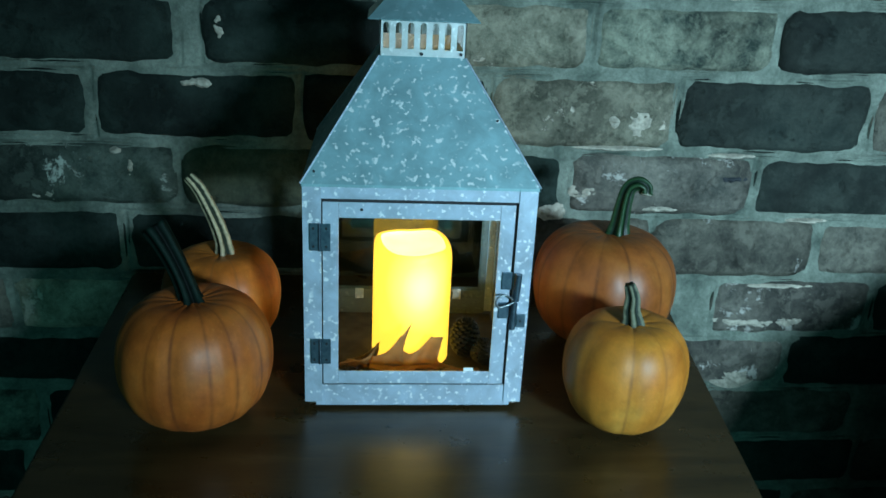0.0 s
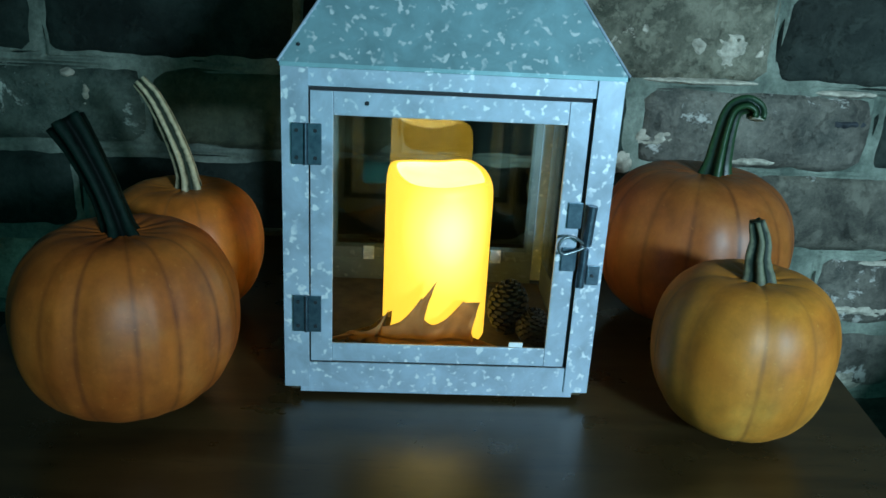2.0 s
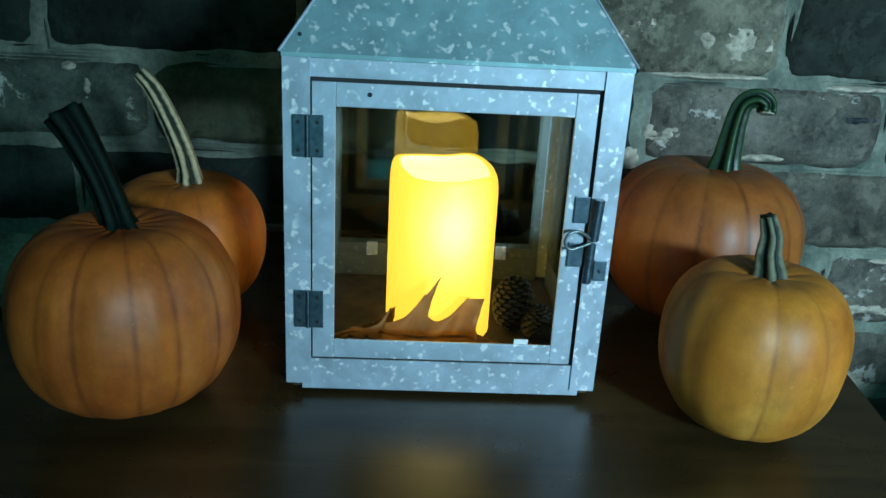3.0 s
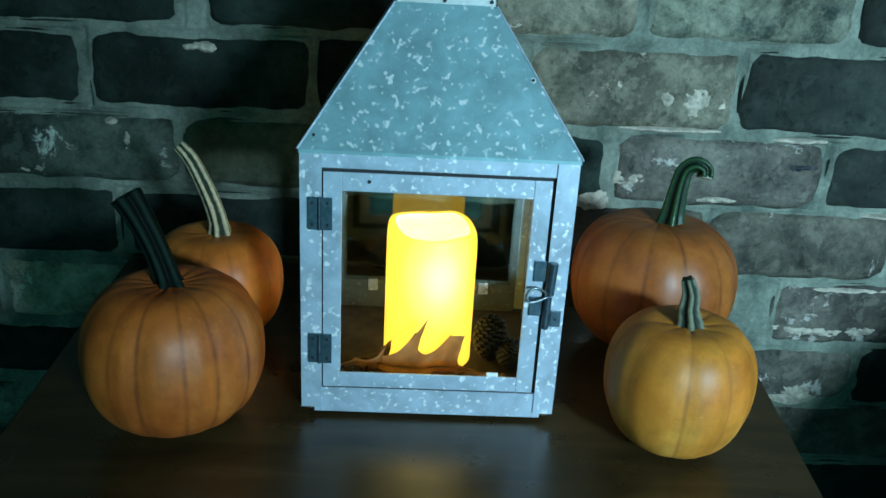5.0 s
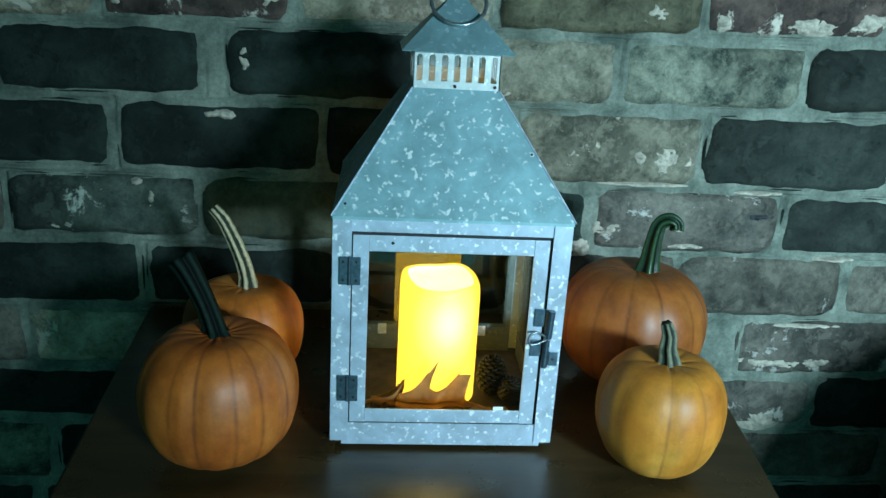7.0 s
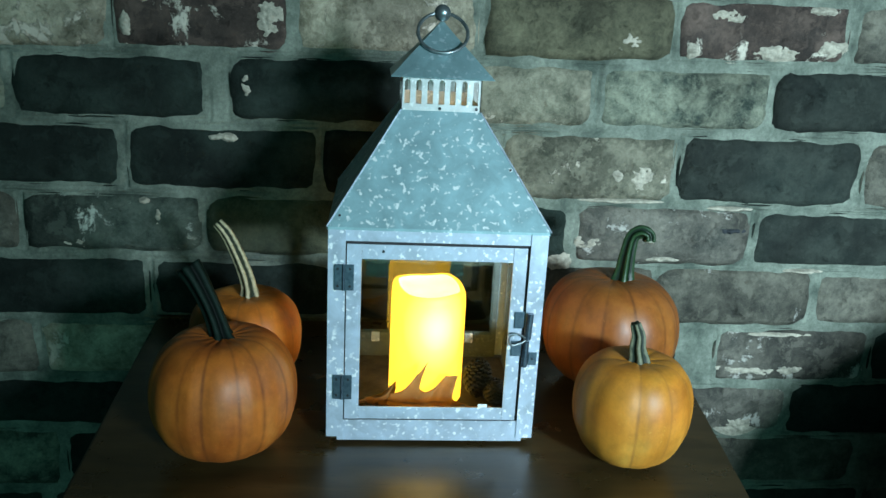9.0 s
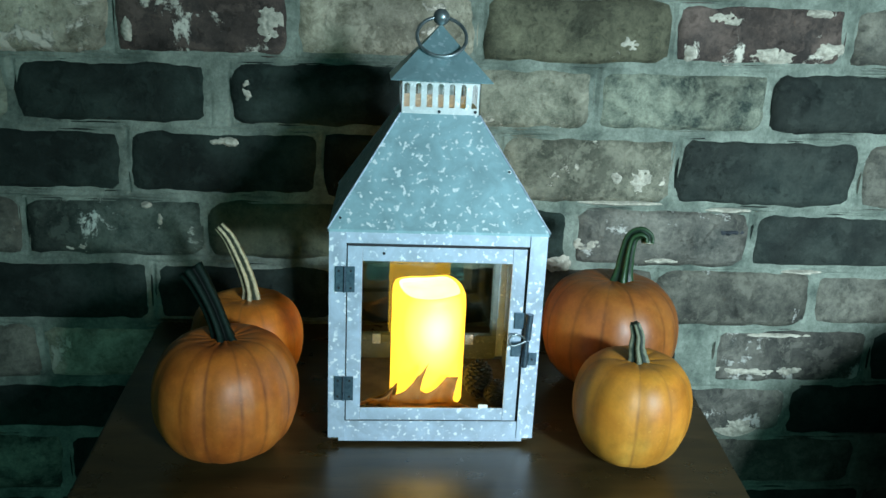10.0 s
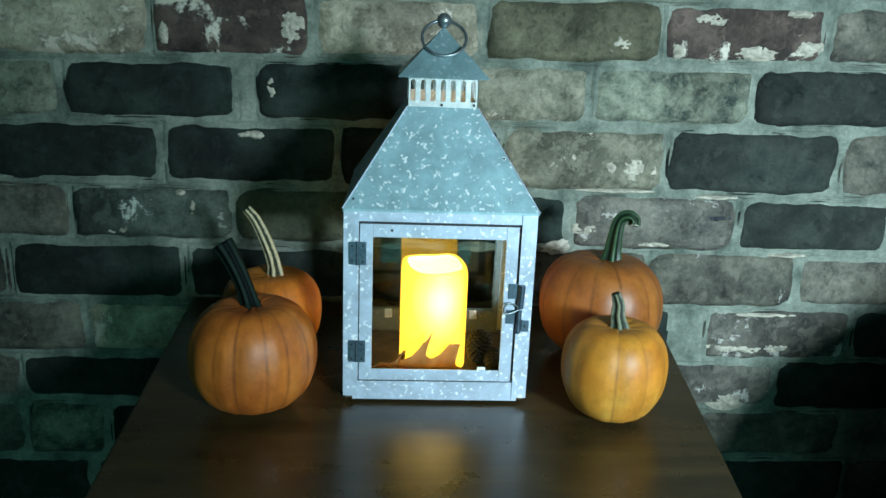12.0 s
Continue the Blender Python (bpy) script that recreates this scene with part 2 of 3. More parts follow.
    return m


def plain_material(name, low, high, scale, rough=0.7, depth=0.0005):
    m, nt, b = material(name, rough)
    at = place(nt, 3.0)
    n = noise_tex(nt, at, scale, 6, 0.65)
    nt.links.new(ramp(nt, n, [(0.3, low), (0.7, high)]), b.inputs["Base Color"])
    bump(nt, b, n, 0.3, depth)
    return m


PLASTER = plain_material("painted_plaster", (0.32, 0.33, 0.33), (0.4, 0.41, 0.41), 6)
BOARDS = plain_material("floor_boards", (0.06, 0.045, 0.03), (0.12, 0.085, 0.055), 8, 0.5)
CLOTH = plain_material("dark_upholstery", (0.02, 0.02, 0.022), (0.045, 0.045, 0.05), 120, 0.9)
LEAF = plain_material("dry_leaf", (0.38, 0.22, 0.09), (0.72, 0.46, 0.21), 60, 0.6)
LEAF_PALE = plain_material("pale_dry_leaf", (0.24, 0.17, 0.08), (0.42, 0.32, 0.17), 60, 0.6)
for m_ in (LEAF, LEAF_PALE):
    # thin enough to let candlelight through
    nt = m_.node_tree
    b = nt.nodes["Principled BSDF"]
    trans = nt.nodes.new("ShaderNodeBsdfTranslucent")
    nt.links.new(b.inputs["Base Color"].links[0].from_socket, trans.inputs[0])
    both = node(nt, "ShaderNodeMixShader", Fac=0.42)
    nt.links.new(b.outputs[0], both.inputs[1])
    nt.links.new(trans.outputs[0], both.inputs[2])
    nt.links.new(both.outputs[0], nt.nodes["Material Output"].inputs[0])
# white that stands in for the glint on the door's clip
GLINT = plain_material("white_glint", (0.8, 0.84, 0.86), (0.9, 0.93, 0.95), 50, 0.4)
LITTER = plain_material("dark_leaf_dust", (0.016, 0.013, 0.006), (0.075, 0.055, 0.026), 90, 0.95)
CONE_TIP = plain_material("pine_cone_scales", (0.003, 0.0028, 0.002), (0.028, 0.024, 0.016), 260, 0.6)
CONE = plain_material("pine_cone_brown", (0.006, 0.005, 0.004), (0.025, 0.02, 0.015), 200, 0.7)


# ---- mesh helpers ----
def mesh_object(name, bm, mat, parent=None, label="", smooth=False):
    bmesh.ops.recalc_face_normals(bm, faces=bm.faces)
    me = bpy.data.meshes.new(name)
    bm.to_mesh(me)
    bm.free()
    if smooth:
        for p in me.polygons:
            p.use_smooth = True
    me.materials.append(mat)
    ob = new(name, me)
    if parent:
        ob.parent = parent
    if label:
        ob["label"] = label
    return ob


def part(name, bm, mat, parent, label="", smooth=False):
    return mesh_object(name, bm, mat, parent, label, smooth)


def thing(name, at, label, category, group=""):
    ob = new(name)
    ob.matrix_world = at if isinstance(at, Matrix) else Matrix.Translation(at)
    ob.empty_display_size = 0.02
    return tagged(ob, label, category, group)


def box(x0, x1, y0, y1, z0, z1, bevel=0.0, bm=None):
    bm = bm or bmesh.new()
    made = bmesh.ops.create_cube(bm, size=1)["verts"]
    for v in made:
        v.co = ((x0 + x1) / 2 + v.co.x * (x1 - x0), (y0 + y1) / 2 + v.co.y * (y1 - y0), (z0 + z1) / 2 + v.co.z * (z1 - z0))
    if bevel:
        es = list({e for v in made for e in v.link_edges})
        bmesh.ops.bevel(bm, geom=es, offset=bevel, segments=2, affect="EDGES", profile=0.6)
    return bm


def rod(p, q, r, sides=14, bm=None, bevel=0.0):
    bm = bm or bmesh.new()
    p, q = Vector(p), Vector(q)
    turn = (q - p).to_track_quat("Z", "Y").to_matrix().to_4x4()
    bmesh.ops.create_cone(bm, cap_ends=True, segments=sides, radius1=r, radius2=r, depth=(q - p).length,
                          matrix=Matrix.Translation((p + q) / 2) @ turn)
    return bm


def tube(path, radii, sides=10, closed=False, ridges=0, swell=0.0, bm=None):
    """A tube along a path; with ridges its rim is fluted, and the flutes are kept in the layer 'ridge'."""
    bm = bm or bmesh.new()
    lay = bm.verts.layers.float.get("ridge") or bm.verts.layers.float.new("ridge")
    pts = [Vector(p) for p in path]
    n = len(pts)
    rings, side = [], None
    for i, p in enumerate(pts):
        a = pts[(i - 1) % n] if closed or i else p
        c = pts[(i + 1) % n] if closed or i < n - 1 else p
        way = (c - a).normalized()
        side = (way.orthogonal() if side is None else side - way * side.dot(way)).normalized()
        up = way.cross(side)
        ring = []
        for k in range(sides):
            t = 2 * math.pi * k / sides
            w = math.cos(ridges * t) if ridges else 0
            v = bm.verts.new(p + radii[i] * (1 + swell * w) * (side * math.cos(t) + up * math.sin(t)))
            v[lay] = 0.5 + 0.5 * w
            ring.append(v)
        rings.append(ring)
    for i in range(n if closed else n - 1):
        a, c = rings[i], rings[(i + 1) % n]
        for k in range(sides):
            bm.faces.new((a[k], a[(k + 1) % sides], c[(k + 1) % sides], c[k]))
    if not closed:
        bm.faces.new(rings[0][::-1])
        bm.faces.new(rings[-1])
    return bm


def smooth_path(points, n):
    """Catmull-Rom through a few points."""
    ps = [Vector(p) for p in points]
    ps = [2 * ps[0] - ps[1]] + ps + [2 * ps[-1] - ps[-2]]
    out, spans = [], len(ps) - 3
    for i in range(n):
        u = i / (n - 1) * spans
        k = min(int(u), spans - 1)
        f = u - k
        a, b_, c_, d_ = ps[k:k + 4]
        out.append(0.5 * (2 * b_ + (c_ - a) * f + (2 * a - 5 * b_ + 4 * c_ - d_) * f * f + (3 * b_ - a - 3 * c_ + d_) * f ** 3))
    return out


# ---- the room ----
floor = tagged(mesh_object("floor", box(-2.4, 2.4, -2.9, 0.1, -0.1, 0), BOARDS), kind="structure", category="floor", label="dark wooden floor of the dim room")
ceiling = tagged(mesh_object("ceiling", box(-2.4, 2.4, -2.9, 0.1, 2.3, 2.4), PLASTER), kind="structure", category="ceiling", label="plain painted ceiling of the dim room")
for nm, dims in (("wall_west", (-2.4, -2.3, -2.8, 0.006, 0, 2.3)), ("wall_east", (2.3, 2.4, -2.8, 0.006, 0, 2.3)), ("wall_south", (-2.4, 2.4, -2.9, -2.8, 0, 0.48)), ("wall_south_upper", (-2.4, 2.4, -2.9, -2.8, 1.52, 2.3)), ("wall_south_side", (-2.4, -0.27, -2.9, -2.8, 0.48, 1.52)), ("wall_south_flank", (0.67, 2.4, -2.9, -2.8, 0.48, 1.52))):
    tagged(mesh_object(nm, box(*dims), PLASTER), kind="structure", category="wall", label="plain painted plaster wall")


# window added out of view, only to frame the fill light
window = tagged(new("added_window"), "unseen plain wooden window added for the fill light", "window", kind="structure")
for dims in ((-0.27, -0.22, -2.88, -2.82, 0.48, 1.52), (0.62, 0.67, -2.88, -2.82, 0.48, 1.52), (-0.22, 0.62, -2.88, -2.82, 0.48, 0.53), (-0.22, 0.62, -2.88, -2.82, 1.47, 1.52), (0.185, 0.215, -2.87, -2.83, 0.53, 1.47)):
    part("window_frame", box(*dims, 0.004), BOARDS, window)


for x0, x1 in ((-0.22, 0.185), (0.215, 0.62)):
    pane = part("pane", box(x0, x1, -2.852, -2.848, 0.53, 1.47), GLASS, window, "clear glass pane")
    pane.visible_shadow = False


# ---- the table ----
def build_table(at):
    t = thing("side_table", at, "dark stained wooden side table against a brick wall", "table")
    bm = bmesh.new()
    outline = [(-0.283, -0.012), (0.279, -0.012), (0.219, -0.49), (-0.251, -0.49)]
    low = [bm.verts.new((x, y, -0.024)) for x, y in outline]
    top = [bm.verts.new((x, y, 0)) for x, y in outline]
    bm.faces.new(low)
    bm.faces.new(top[::-1])
    for i in range(4):
        bm.faces.new((low[i], low[(i + 1) % 4], top[(i + 1) % 4], top[i]))
    bmesh.ops.bevel(bm, geom=list(bm.edges), offset=0.003, segments=3, affect="EDGES")
    part("tabletop", bm, WOOD, t)
    for dims in ((-0.22, 0.2, -0.46, -0.44), (-0.23, 0.23, -0.06, -0.04), (-0.25, -0.23, -0.46, -0.04), (0.2, 0.22, -0.46, -0.04)):
        part("apron", box(*dims, -0.1, -0.0245, 0.002), WOOD, t)
    for x, y in ((-0.235, -0.455), (0.205, -0.455), (-0.245, -0.045), (0.225, -0.045)):
        part("leg", box(x - 0.018, x + 0.018, y - 0.018, y + 0.018, -0.75, -0.0245, 0.003), WOOD, t)
    return t


build_table((0, 0, 0.75))


# ---- pumpkins ----
def pumpkin(at, r, h, ribs, mat, stem_mat, stem_path, stem_radii, label, taper=0.0, dip=0.008, seed=0, square=0.8, cut=False):
    rng = random.Random(seed)
    t = thing("pumpkin", at, label, "pumpkin", "pumpkins beside the lantern")
    bm = bmesh.new()
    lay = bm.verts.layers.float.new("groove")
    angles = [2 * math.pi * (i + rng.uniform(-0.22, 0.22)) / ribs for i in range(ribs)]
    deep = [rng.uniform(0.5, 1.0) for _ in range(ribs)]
    nu, nv = 320, 44
    rings = []
    for j in range(nv + 1):
        u = math.pi * j / nv
        s, c = math.sin(u), math.cos(u)
        ring = []
        for i in range(nu):
            a = 2 * math.pi * i / nu
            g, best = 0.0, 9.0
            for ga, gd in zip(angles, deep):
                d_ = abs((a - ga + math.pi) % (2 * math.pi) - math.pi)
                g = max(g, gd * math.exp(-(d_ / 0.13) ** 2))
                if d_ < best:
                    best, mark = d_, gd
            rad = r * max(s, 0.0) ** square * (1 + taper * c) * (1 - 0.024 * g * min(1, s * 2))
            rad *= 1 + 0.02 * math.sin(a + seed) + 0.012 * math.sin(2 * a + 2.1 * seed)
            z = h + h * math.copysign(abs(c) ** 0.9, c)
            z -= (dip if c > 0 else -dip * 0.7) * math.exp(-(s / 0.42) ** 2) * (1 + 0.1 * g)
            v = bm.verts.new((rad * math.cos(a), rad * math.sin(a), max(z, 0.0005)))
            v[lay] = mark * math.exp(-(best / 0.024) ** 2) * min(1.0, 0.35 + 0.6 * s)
            ring.append(v)
            if j in (0, nv):
                break
        rings.append(ring)
    for j in range(nv):
        a, c = rings[j], rings[j + 1]
        for i in range(nu):
            k = (i + 1) % nu
            if len(a) == 1:
                bm.faces.new((a[0], c[i], c[k]))
            elif len(c) == 1:
                bm.faces.new((a[i], a[k], c[0]))
            else:
                bm.faces.new((a[i], c[i], c[k], a[k]))
    part("fruit", bm, mat, t, smooth=True)
    n = 22
    path = smooth_path(stem_path, n)
    radii = [float(np.interp(i / (n - 1), np.linspace(0, 1, len(stem_radii)), stem_radii)) for i in range(n)]
    part("stem", tube(path, radii, 60, ridges=5, swell=0.2), stem_mat, t, smooth=True)
    if cut:
        way = (path[-1] - path[-2]).normalized()
        part("cut_end", rod(path[-1] - way * 0.001, path[-1] + way * 0.0008, radii[-1] * 0.85, 16), CUT, t, "pale dry cut end")
    return t


CUT = plain_material("dry_cut_stem", (0.16, 0.17, 0.12), (0.42, 0.42, 0.34), 300)
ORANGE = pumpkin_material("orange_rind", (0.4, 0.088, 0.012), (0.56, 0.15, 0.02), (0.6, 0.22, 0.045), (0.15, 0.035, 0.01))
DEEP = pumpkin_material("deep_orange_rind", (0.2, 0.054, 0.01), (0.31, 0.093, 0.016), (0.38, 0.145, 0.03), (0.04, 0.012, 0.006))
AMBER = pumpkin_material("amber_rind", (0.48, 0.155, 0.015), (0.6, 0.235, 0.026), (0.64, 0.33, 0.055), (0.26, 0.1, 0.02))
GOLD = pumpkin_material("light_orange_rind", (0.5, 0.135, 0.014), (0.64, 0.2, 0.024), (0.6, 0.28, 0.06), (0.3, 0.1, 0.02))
GREEN_STEM = stem_material("green_stem", (0.003, 0.011, 0.005), (0.02, 0.056, 0.022))
PALE_STEM = stem_material("pale_striped_stem", (0.012, 0.022, 0.01), (0.55, 0.48, 0.3))
GREEN_STEM.node_tree.nodes["Principled BSDF"].inputs["Roughness"].default_value = 0.34
# dark green, taken darker still to put the stem's shade into its colour
SHADED_STEM = stem_material("shaded_dark_green_stem", (0.0015, 0.004, 0.003), (0.007, 0.019, 0.014))
SHADED_STEM.node_tree.nodes["Principled BSDF"].inputs["Specular IOR Level"].default_value = 0.1
MIXED_STEM = stem_material("olive_stem", (0.005, 0.015, 0.008), (0.16, 0.17, 0.11))

pumpkin((-0.159, -0.287, 0.75), 0.0545, 0.0515, 15, ORANGE, SHADED_STEM,
        [(0, 0, 0.089), (-0.003, 0.002, 0.1), (-0.009, 0.004, 0.117), (-0.018, 0.006, 0.136), (-0.025, 0.008, 0.147)],
        [0.0105, 0.0072, 0.0066, 0.0068, 0.0076, 0.0085], "round orange pumpkin with a long dark green stem", seed=3)
pumpkin((-0.1615, -0.165, 0.75), 0.051, 0.0455, 11, GOLD, PALE_STEM,
        [(0.004, 0, 0.078), (0.0025, 0, 0.094), (-0.0035, 0, 0.114), (-0.0145, 0.001, 0.138), (-0.0235, 0.002, 0.149)],
        [0.0085, 0.0062, 0.0056, 0.0052, 0.0046, 0.004], "small orange pumpkin with a long pale striped stem", seed=5)
pumpkin((0.174, -0.157, 0.75), 0.064, 0.0565, 13, DEEP, GREEN_STEM,
        [(0.008, 0, 0.097), (0.009, 0, 0.112), (0.0105, 0, 0.132), (0.0135, 0, 0.1465), (0.021, -0.002, 0.1515), (0.0275, -0.004, 0.148), (0.0275, -0.006, 0.1425)],
        [0.0118, 0.0078, 0.0062, 0.0056, 0.0055, 0.0054, 0.0054], "broad orange pumpkin with a curled green stem", seed=8, cut=True)
pumpkin((0.1555, -0.299, 0.75), 0.046, 0.047, 10, AMBER, MIXED_STEM,
        [(0.0005, 0, 0.079), (0, 0, 0.088), (-0.002, 0, 0.097), (-0.002, 0.001, 0.106), (-0.0055, 0.001, 0.116)],
        [0.0115, 0.0078, 0.0062, 0.0054, 0.005, 0.0042, 0.0034], "yellow-orange pumpkin with a short dry stem", taper=0.05, dip=0.008, seed=12)


# ---- the lantern ----
LANTERN_Y = -0.196
lantern = thing("lantern", (0, LANTERN_Y, 0.75), "galvanised metal candle lantern with a latched glass door", "lantern")
W = 0.0825


def quarter(k):
    return pose(0, 0, 0, 0, 0, 90 * k)


def turned(bm, k):
    bmesh.ops.transform(bm, matrix=quarter(k), verts=bm.verts)
    return bm


# four angle posts, four pairs of rails
for k in range(4):
    bm = box(-W, -0.0695, -W, -W + 0.001, 0.007, 0.1795)
    box(-W, -W + 0.001, -W + 0.001, -0.0695, 0.007, 0.1795, bm=bm)
    part("corner_post", turned(bm, k), ZINC, lantern)
    part("bottom_rail", turned(box(-0.0742, 0.0742, -W + 0.0012, -W + 0.0022, 0.0 if k == 2 else 0.0034, 0.0212), k), ZINC_SHADED if k else ZINC, lantern)
    part("top_rail", turned(box(-0.0742, 0.0742, -W + 0.0012, -W + 0.0022, 0.1685, 0.179), k), ZINC, lantern)
part("floor_plate", box(-0.0795, 0.0795, -0.0795, 0.0795, 0.004, 0.0052), LITTER, lantern, "floor plate dark with leaf dust")
# fixed glazing on the other three sides
for k in (1, 2, 3):
    bm = bmesh.new()
    for d in ((-0.0742, -0.0675, 0.0214, 0.1684), (0.0675, 0.0742, 0.0214, 0.1684), (-0.0674, 0.0674, 0.0214, 0.0325), (-0.0674, 0.0674, 0.1575, 0.1684)):
        box(d[0], d[1], -W + 0.0013, -W + 0.0021, d[2], d[3], bm=bm)
    part("window_frame", turned(bm, k), ZINC_SHADED, lantern)
    g = part("glass_pane", turned(box(-0.069, 0.069, -W + 0.0026, -W + 0.0042, 0.03, 0.159), k), GLASS, lantern, "clear glass pane")
    g.visible_shadow = False
# small clips that hold the back pane
for x in (-0.045, 0.047):
    part("glass_clip", box(x - 0.004, x + 0.004, 0.0772, 0.079, 0.021, 0.031, 0.0006), ZINC, lantern)

# door
door = new("door")
door.parent = lantern
tagged(door, "hinged door of galvanised strip with a glass pane")
Y = -W - 0.0002
for nm, d in (("door_stile", (-0.0686, -0.0575, 0.0232, 0.1666)), ("door_stile", (0.0566, 0.0672, 0.0232, 0.1666))):
    part(nm, box(d[0], d[1], Y - 0.0006, Y + 0.0012, d[2], d[3], 0.0003), ZINC, door)
for nm, d in (("door_rail", (-0.0574, 0.0565, 0.0232, 0.0335)), ("door_rail", (-0.0574, 0.0565, 0.1552, 0.1666))):
    part(nm, box(d[0], d[1], Y - 0.0003, Y + 0.0012, d[2], d[3], 0.0003), ZINC, door)
g = part("glass_pane", box(-0.0605, 0.0605, Y + 0.0014, Y + 0.003, 0.031, 0.158), DOOR_GLASS, door, "clear glass pane")
g.visible_shadow = False
# this clip's glint is painted on as plain white
part("glass_clip", box(0.037, 0.0445, Y + 0.0002, Y + 0.0013, 0.0337, 0.0364, 0.0003), GLINT, door, "clip tab with its glint painted white")
part("door_rivet", rod((-0.0415, Y - 0.0009, 0.1615), (-0.0415, Y + 0.0004, 0.1615), 0.0011, 12), DARK, door)
# dark strips stand in for the shade behind the door's edges
part("gap_shade_strip", box(-0.0745, -0.0675, -W + 0.0035, -W + 0.004, 0.02, 0.17), DARK, lantern)
for z0_ in (0.0195, 0.164):
    part("gap_shade_strip", box(-0.0674, 0.0664, -W + 0.0035, -W + 0.004, z0_, z0_ + 0.005), DARK, lantern)
part("gap_shade_strip", box(0.0665, 0.0745, -W + 0.0035, -W + 0.004, 0.02, 0.17), DARK, lantern)

for z in (0.1305, 0.0405):
    hinge = new("hinge")
    hinge.parent = lantern
    tagged(hinge, "dull steel butt hinge")
    part("hinge_leaf", box(-0.0777, -0.0716, -W - 0.0016, -W - 0.0009, z, z + 0.0205, 0.0003), STEEL, hinge)
    part("hinge_leaf", box(-0.0698, -0.063, -W - 0.0018, -W - 0.0011, z, z + 0.0205, 0.0003), STEEL, hinge)
    part("hinge_pin", rod((-0.0707, -W - 0.0018, z), (-0.0707, -W - 0.0018, z + 0.0205), 0.0011), STEEL, hinge)
    for x in (-0.075, -0.066):
        for dz in (0.0035, 0.017):
            part("screw_head", rod((x, -W - 0.0026, z + dz), (x, -W - 0.001, z + dz), 0.0009, 10), DARK, hinge)

latch = new("latch")
latch.parent = lantern
tagged(latch, "steel latch with a wire loop")
yl = -W - 0.0015
part("catch_plate", box(0.0608, 0.0682, yl - 0.0006, yl, 0.1028, 0.1165, 0.0003), STEEL, latch)
part("catch_plate", box(0.0598, 0.0676, yl - 0.0006, yl, 0.0795, 0.0925, 0.0003), STEEL, latch)
part("latch_plate", box(0.074, 0.0805, yl - 0.0006, yl, 0.0722, 0.083, 0.0003), STEEL, latch)
part("latch_tube", rod((0.0718, yl - 0.0016, 0.0945), (0.0728, yl - 0.0016, 0.1155), 0.0026), STEEL, latch)
part("latch_tube", rod((0.0706, yl - 0.0016, 0.0715), (0.0712, yl - 0.0016, 0.0925), 0.0024), STEEL, latch)
loop = [(0.0715, yl - 0.002, 0.0945), (0.064, yl - 0.004, 0.0995), (0.0585, yl - 0.005, 0.0985), (0.0568, yl - 0.005, 0.094), (0.0595, yl - 0.005, 0.0905), (0.065, yl - 0.004, 0.0915), (0.0715, yl - 0.002, 0.0938)]
part("wire_loop", tube(smooth_path(loop, 30), [0.0008] * 30, 8), CHROME, latch, "bent wire loop", smooth=True)
part("latch_screw", rod((0.0768, yl - 0.0014, 0.0775), (0.0768, yl, 0.0775), 0.0009, 10), DARK, latch)

# roof: four folded sheets
for k in range(4):
    bm = bmesh.new()
    e, n_ = W + 0.0012, 0.0312
    z0, z1 = 0.1795, 0.2605
    outer = [bm.verts.new(p) for p in ((-e, -e, z0), (e, -e, z0), (n_, -n_, z1), (-n_, -n_, z1))]
    inner = [bm.verts.new(p) for p in ((-e + 0.0008, -e + 0.0012, z0), (e - 0.0008, -e + 0.0012, z0), (n_ - 0.0006, -n_ + 0.0012, z1), (-n_ + 0.0006, -n_ + 0.0012, z1))]
    bm.faces.new(outer)
    bm.faces.new(inner[::-1])
    for i in range(4):
        j = (i + 1) % 4
        bm.faces.new((outer[j], outer[i], inner[i], inner[j]))
    box(-e, e, -e, -e + 0.001, 0.1775, 0.1795, bm=bm)
    part("roof_sheet", turned(bm, k), ZINC_ROOF, lantern)

for x, z in ((0.0535, 0.221), (-0.0745, 0.187)):
    half = W + 0.0012 + (0.0312 - W - 0.0012) * (z - 0.1795) / 0.081
    part("roof_rivet", rod((x, -half - 0.0006, z + 0.0004), (x, -half + 0.0006, z - 0.0004), 0.0009, 10), DARK, lantern)

# neck with upright slots
N = 0.0308
for k in range(4):
    bm = box(-N, N, -N, -N + 0.0007, 0.2585, 0.2655)
    box(-N, N, -N, -N + 0.0007, 0.2838, 0.2875, bm=bm)
    pitch = 2 * N / 7.0
    for i in range(8):
        x = -N + pitch * i
        half = 0.0022
        x0, x1 = max(-N, x - half), min(N, x + half)
        box(x0, x1, -N, -N + 0.0007, 0.2655, 0.2838, bm=bm)
        # rounded heads of the slots
        for s in (-1, 1):
            xe = x + s * half
            if -N < xe < N:
                vs = [bm.verts.new((xe + s * dx, yy, zz)) for yy in (-N, -N + 0.0007) for dx, zz in ((0, 0.2838), (0.0013, 0.2838), (0, 0.2822))]
                bm.faces.new(vs[:3])
                bm.faces.new(vs[3:][::-1])
                bm.faces.new((vs[1], vs[2], vs[5], vs[4]))
    part("neck_panel", turned(bm, k), ZINC_LIT, lantern, "slotted vent panel")
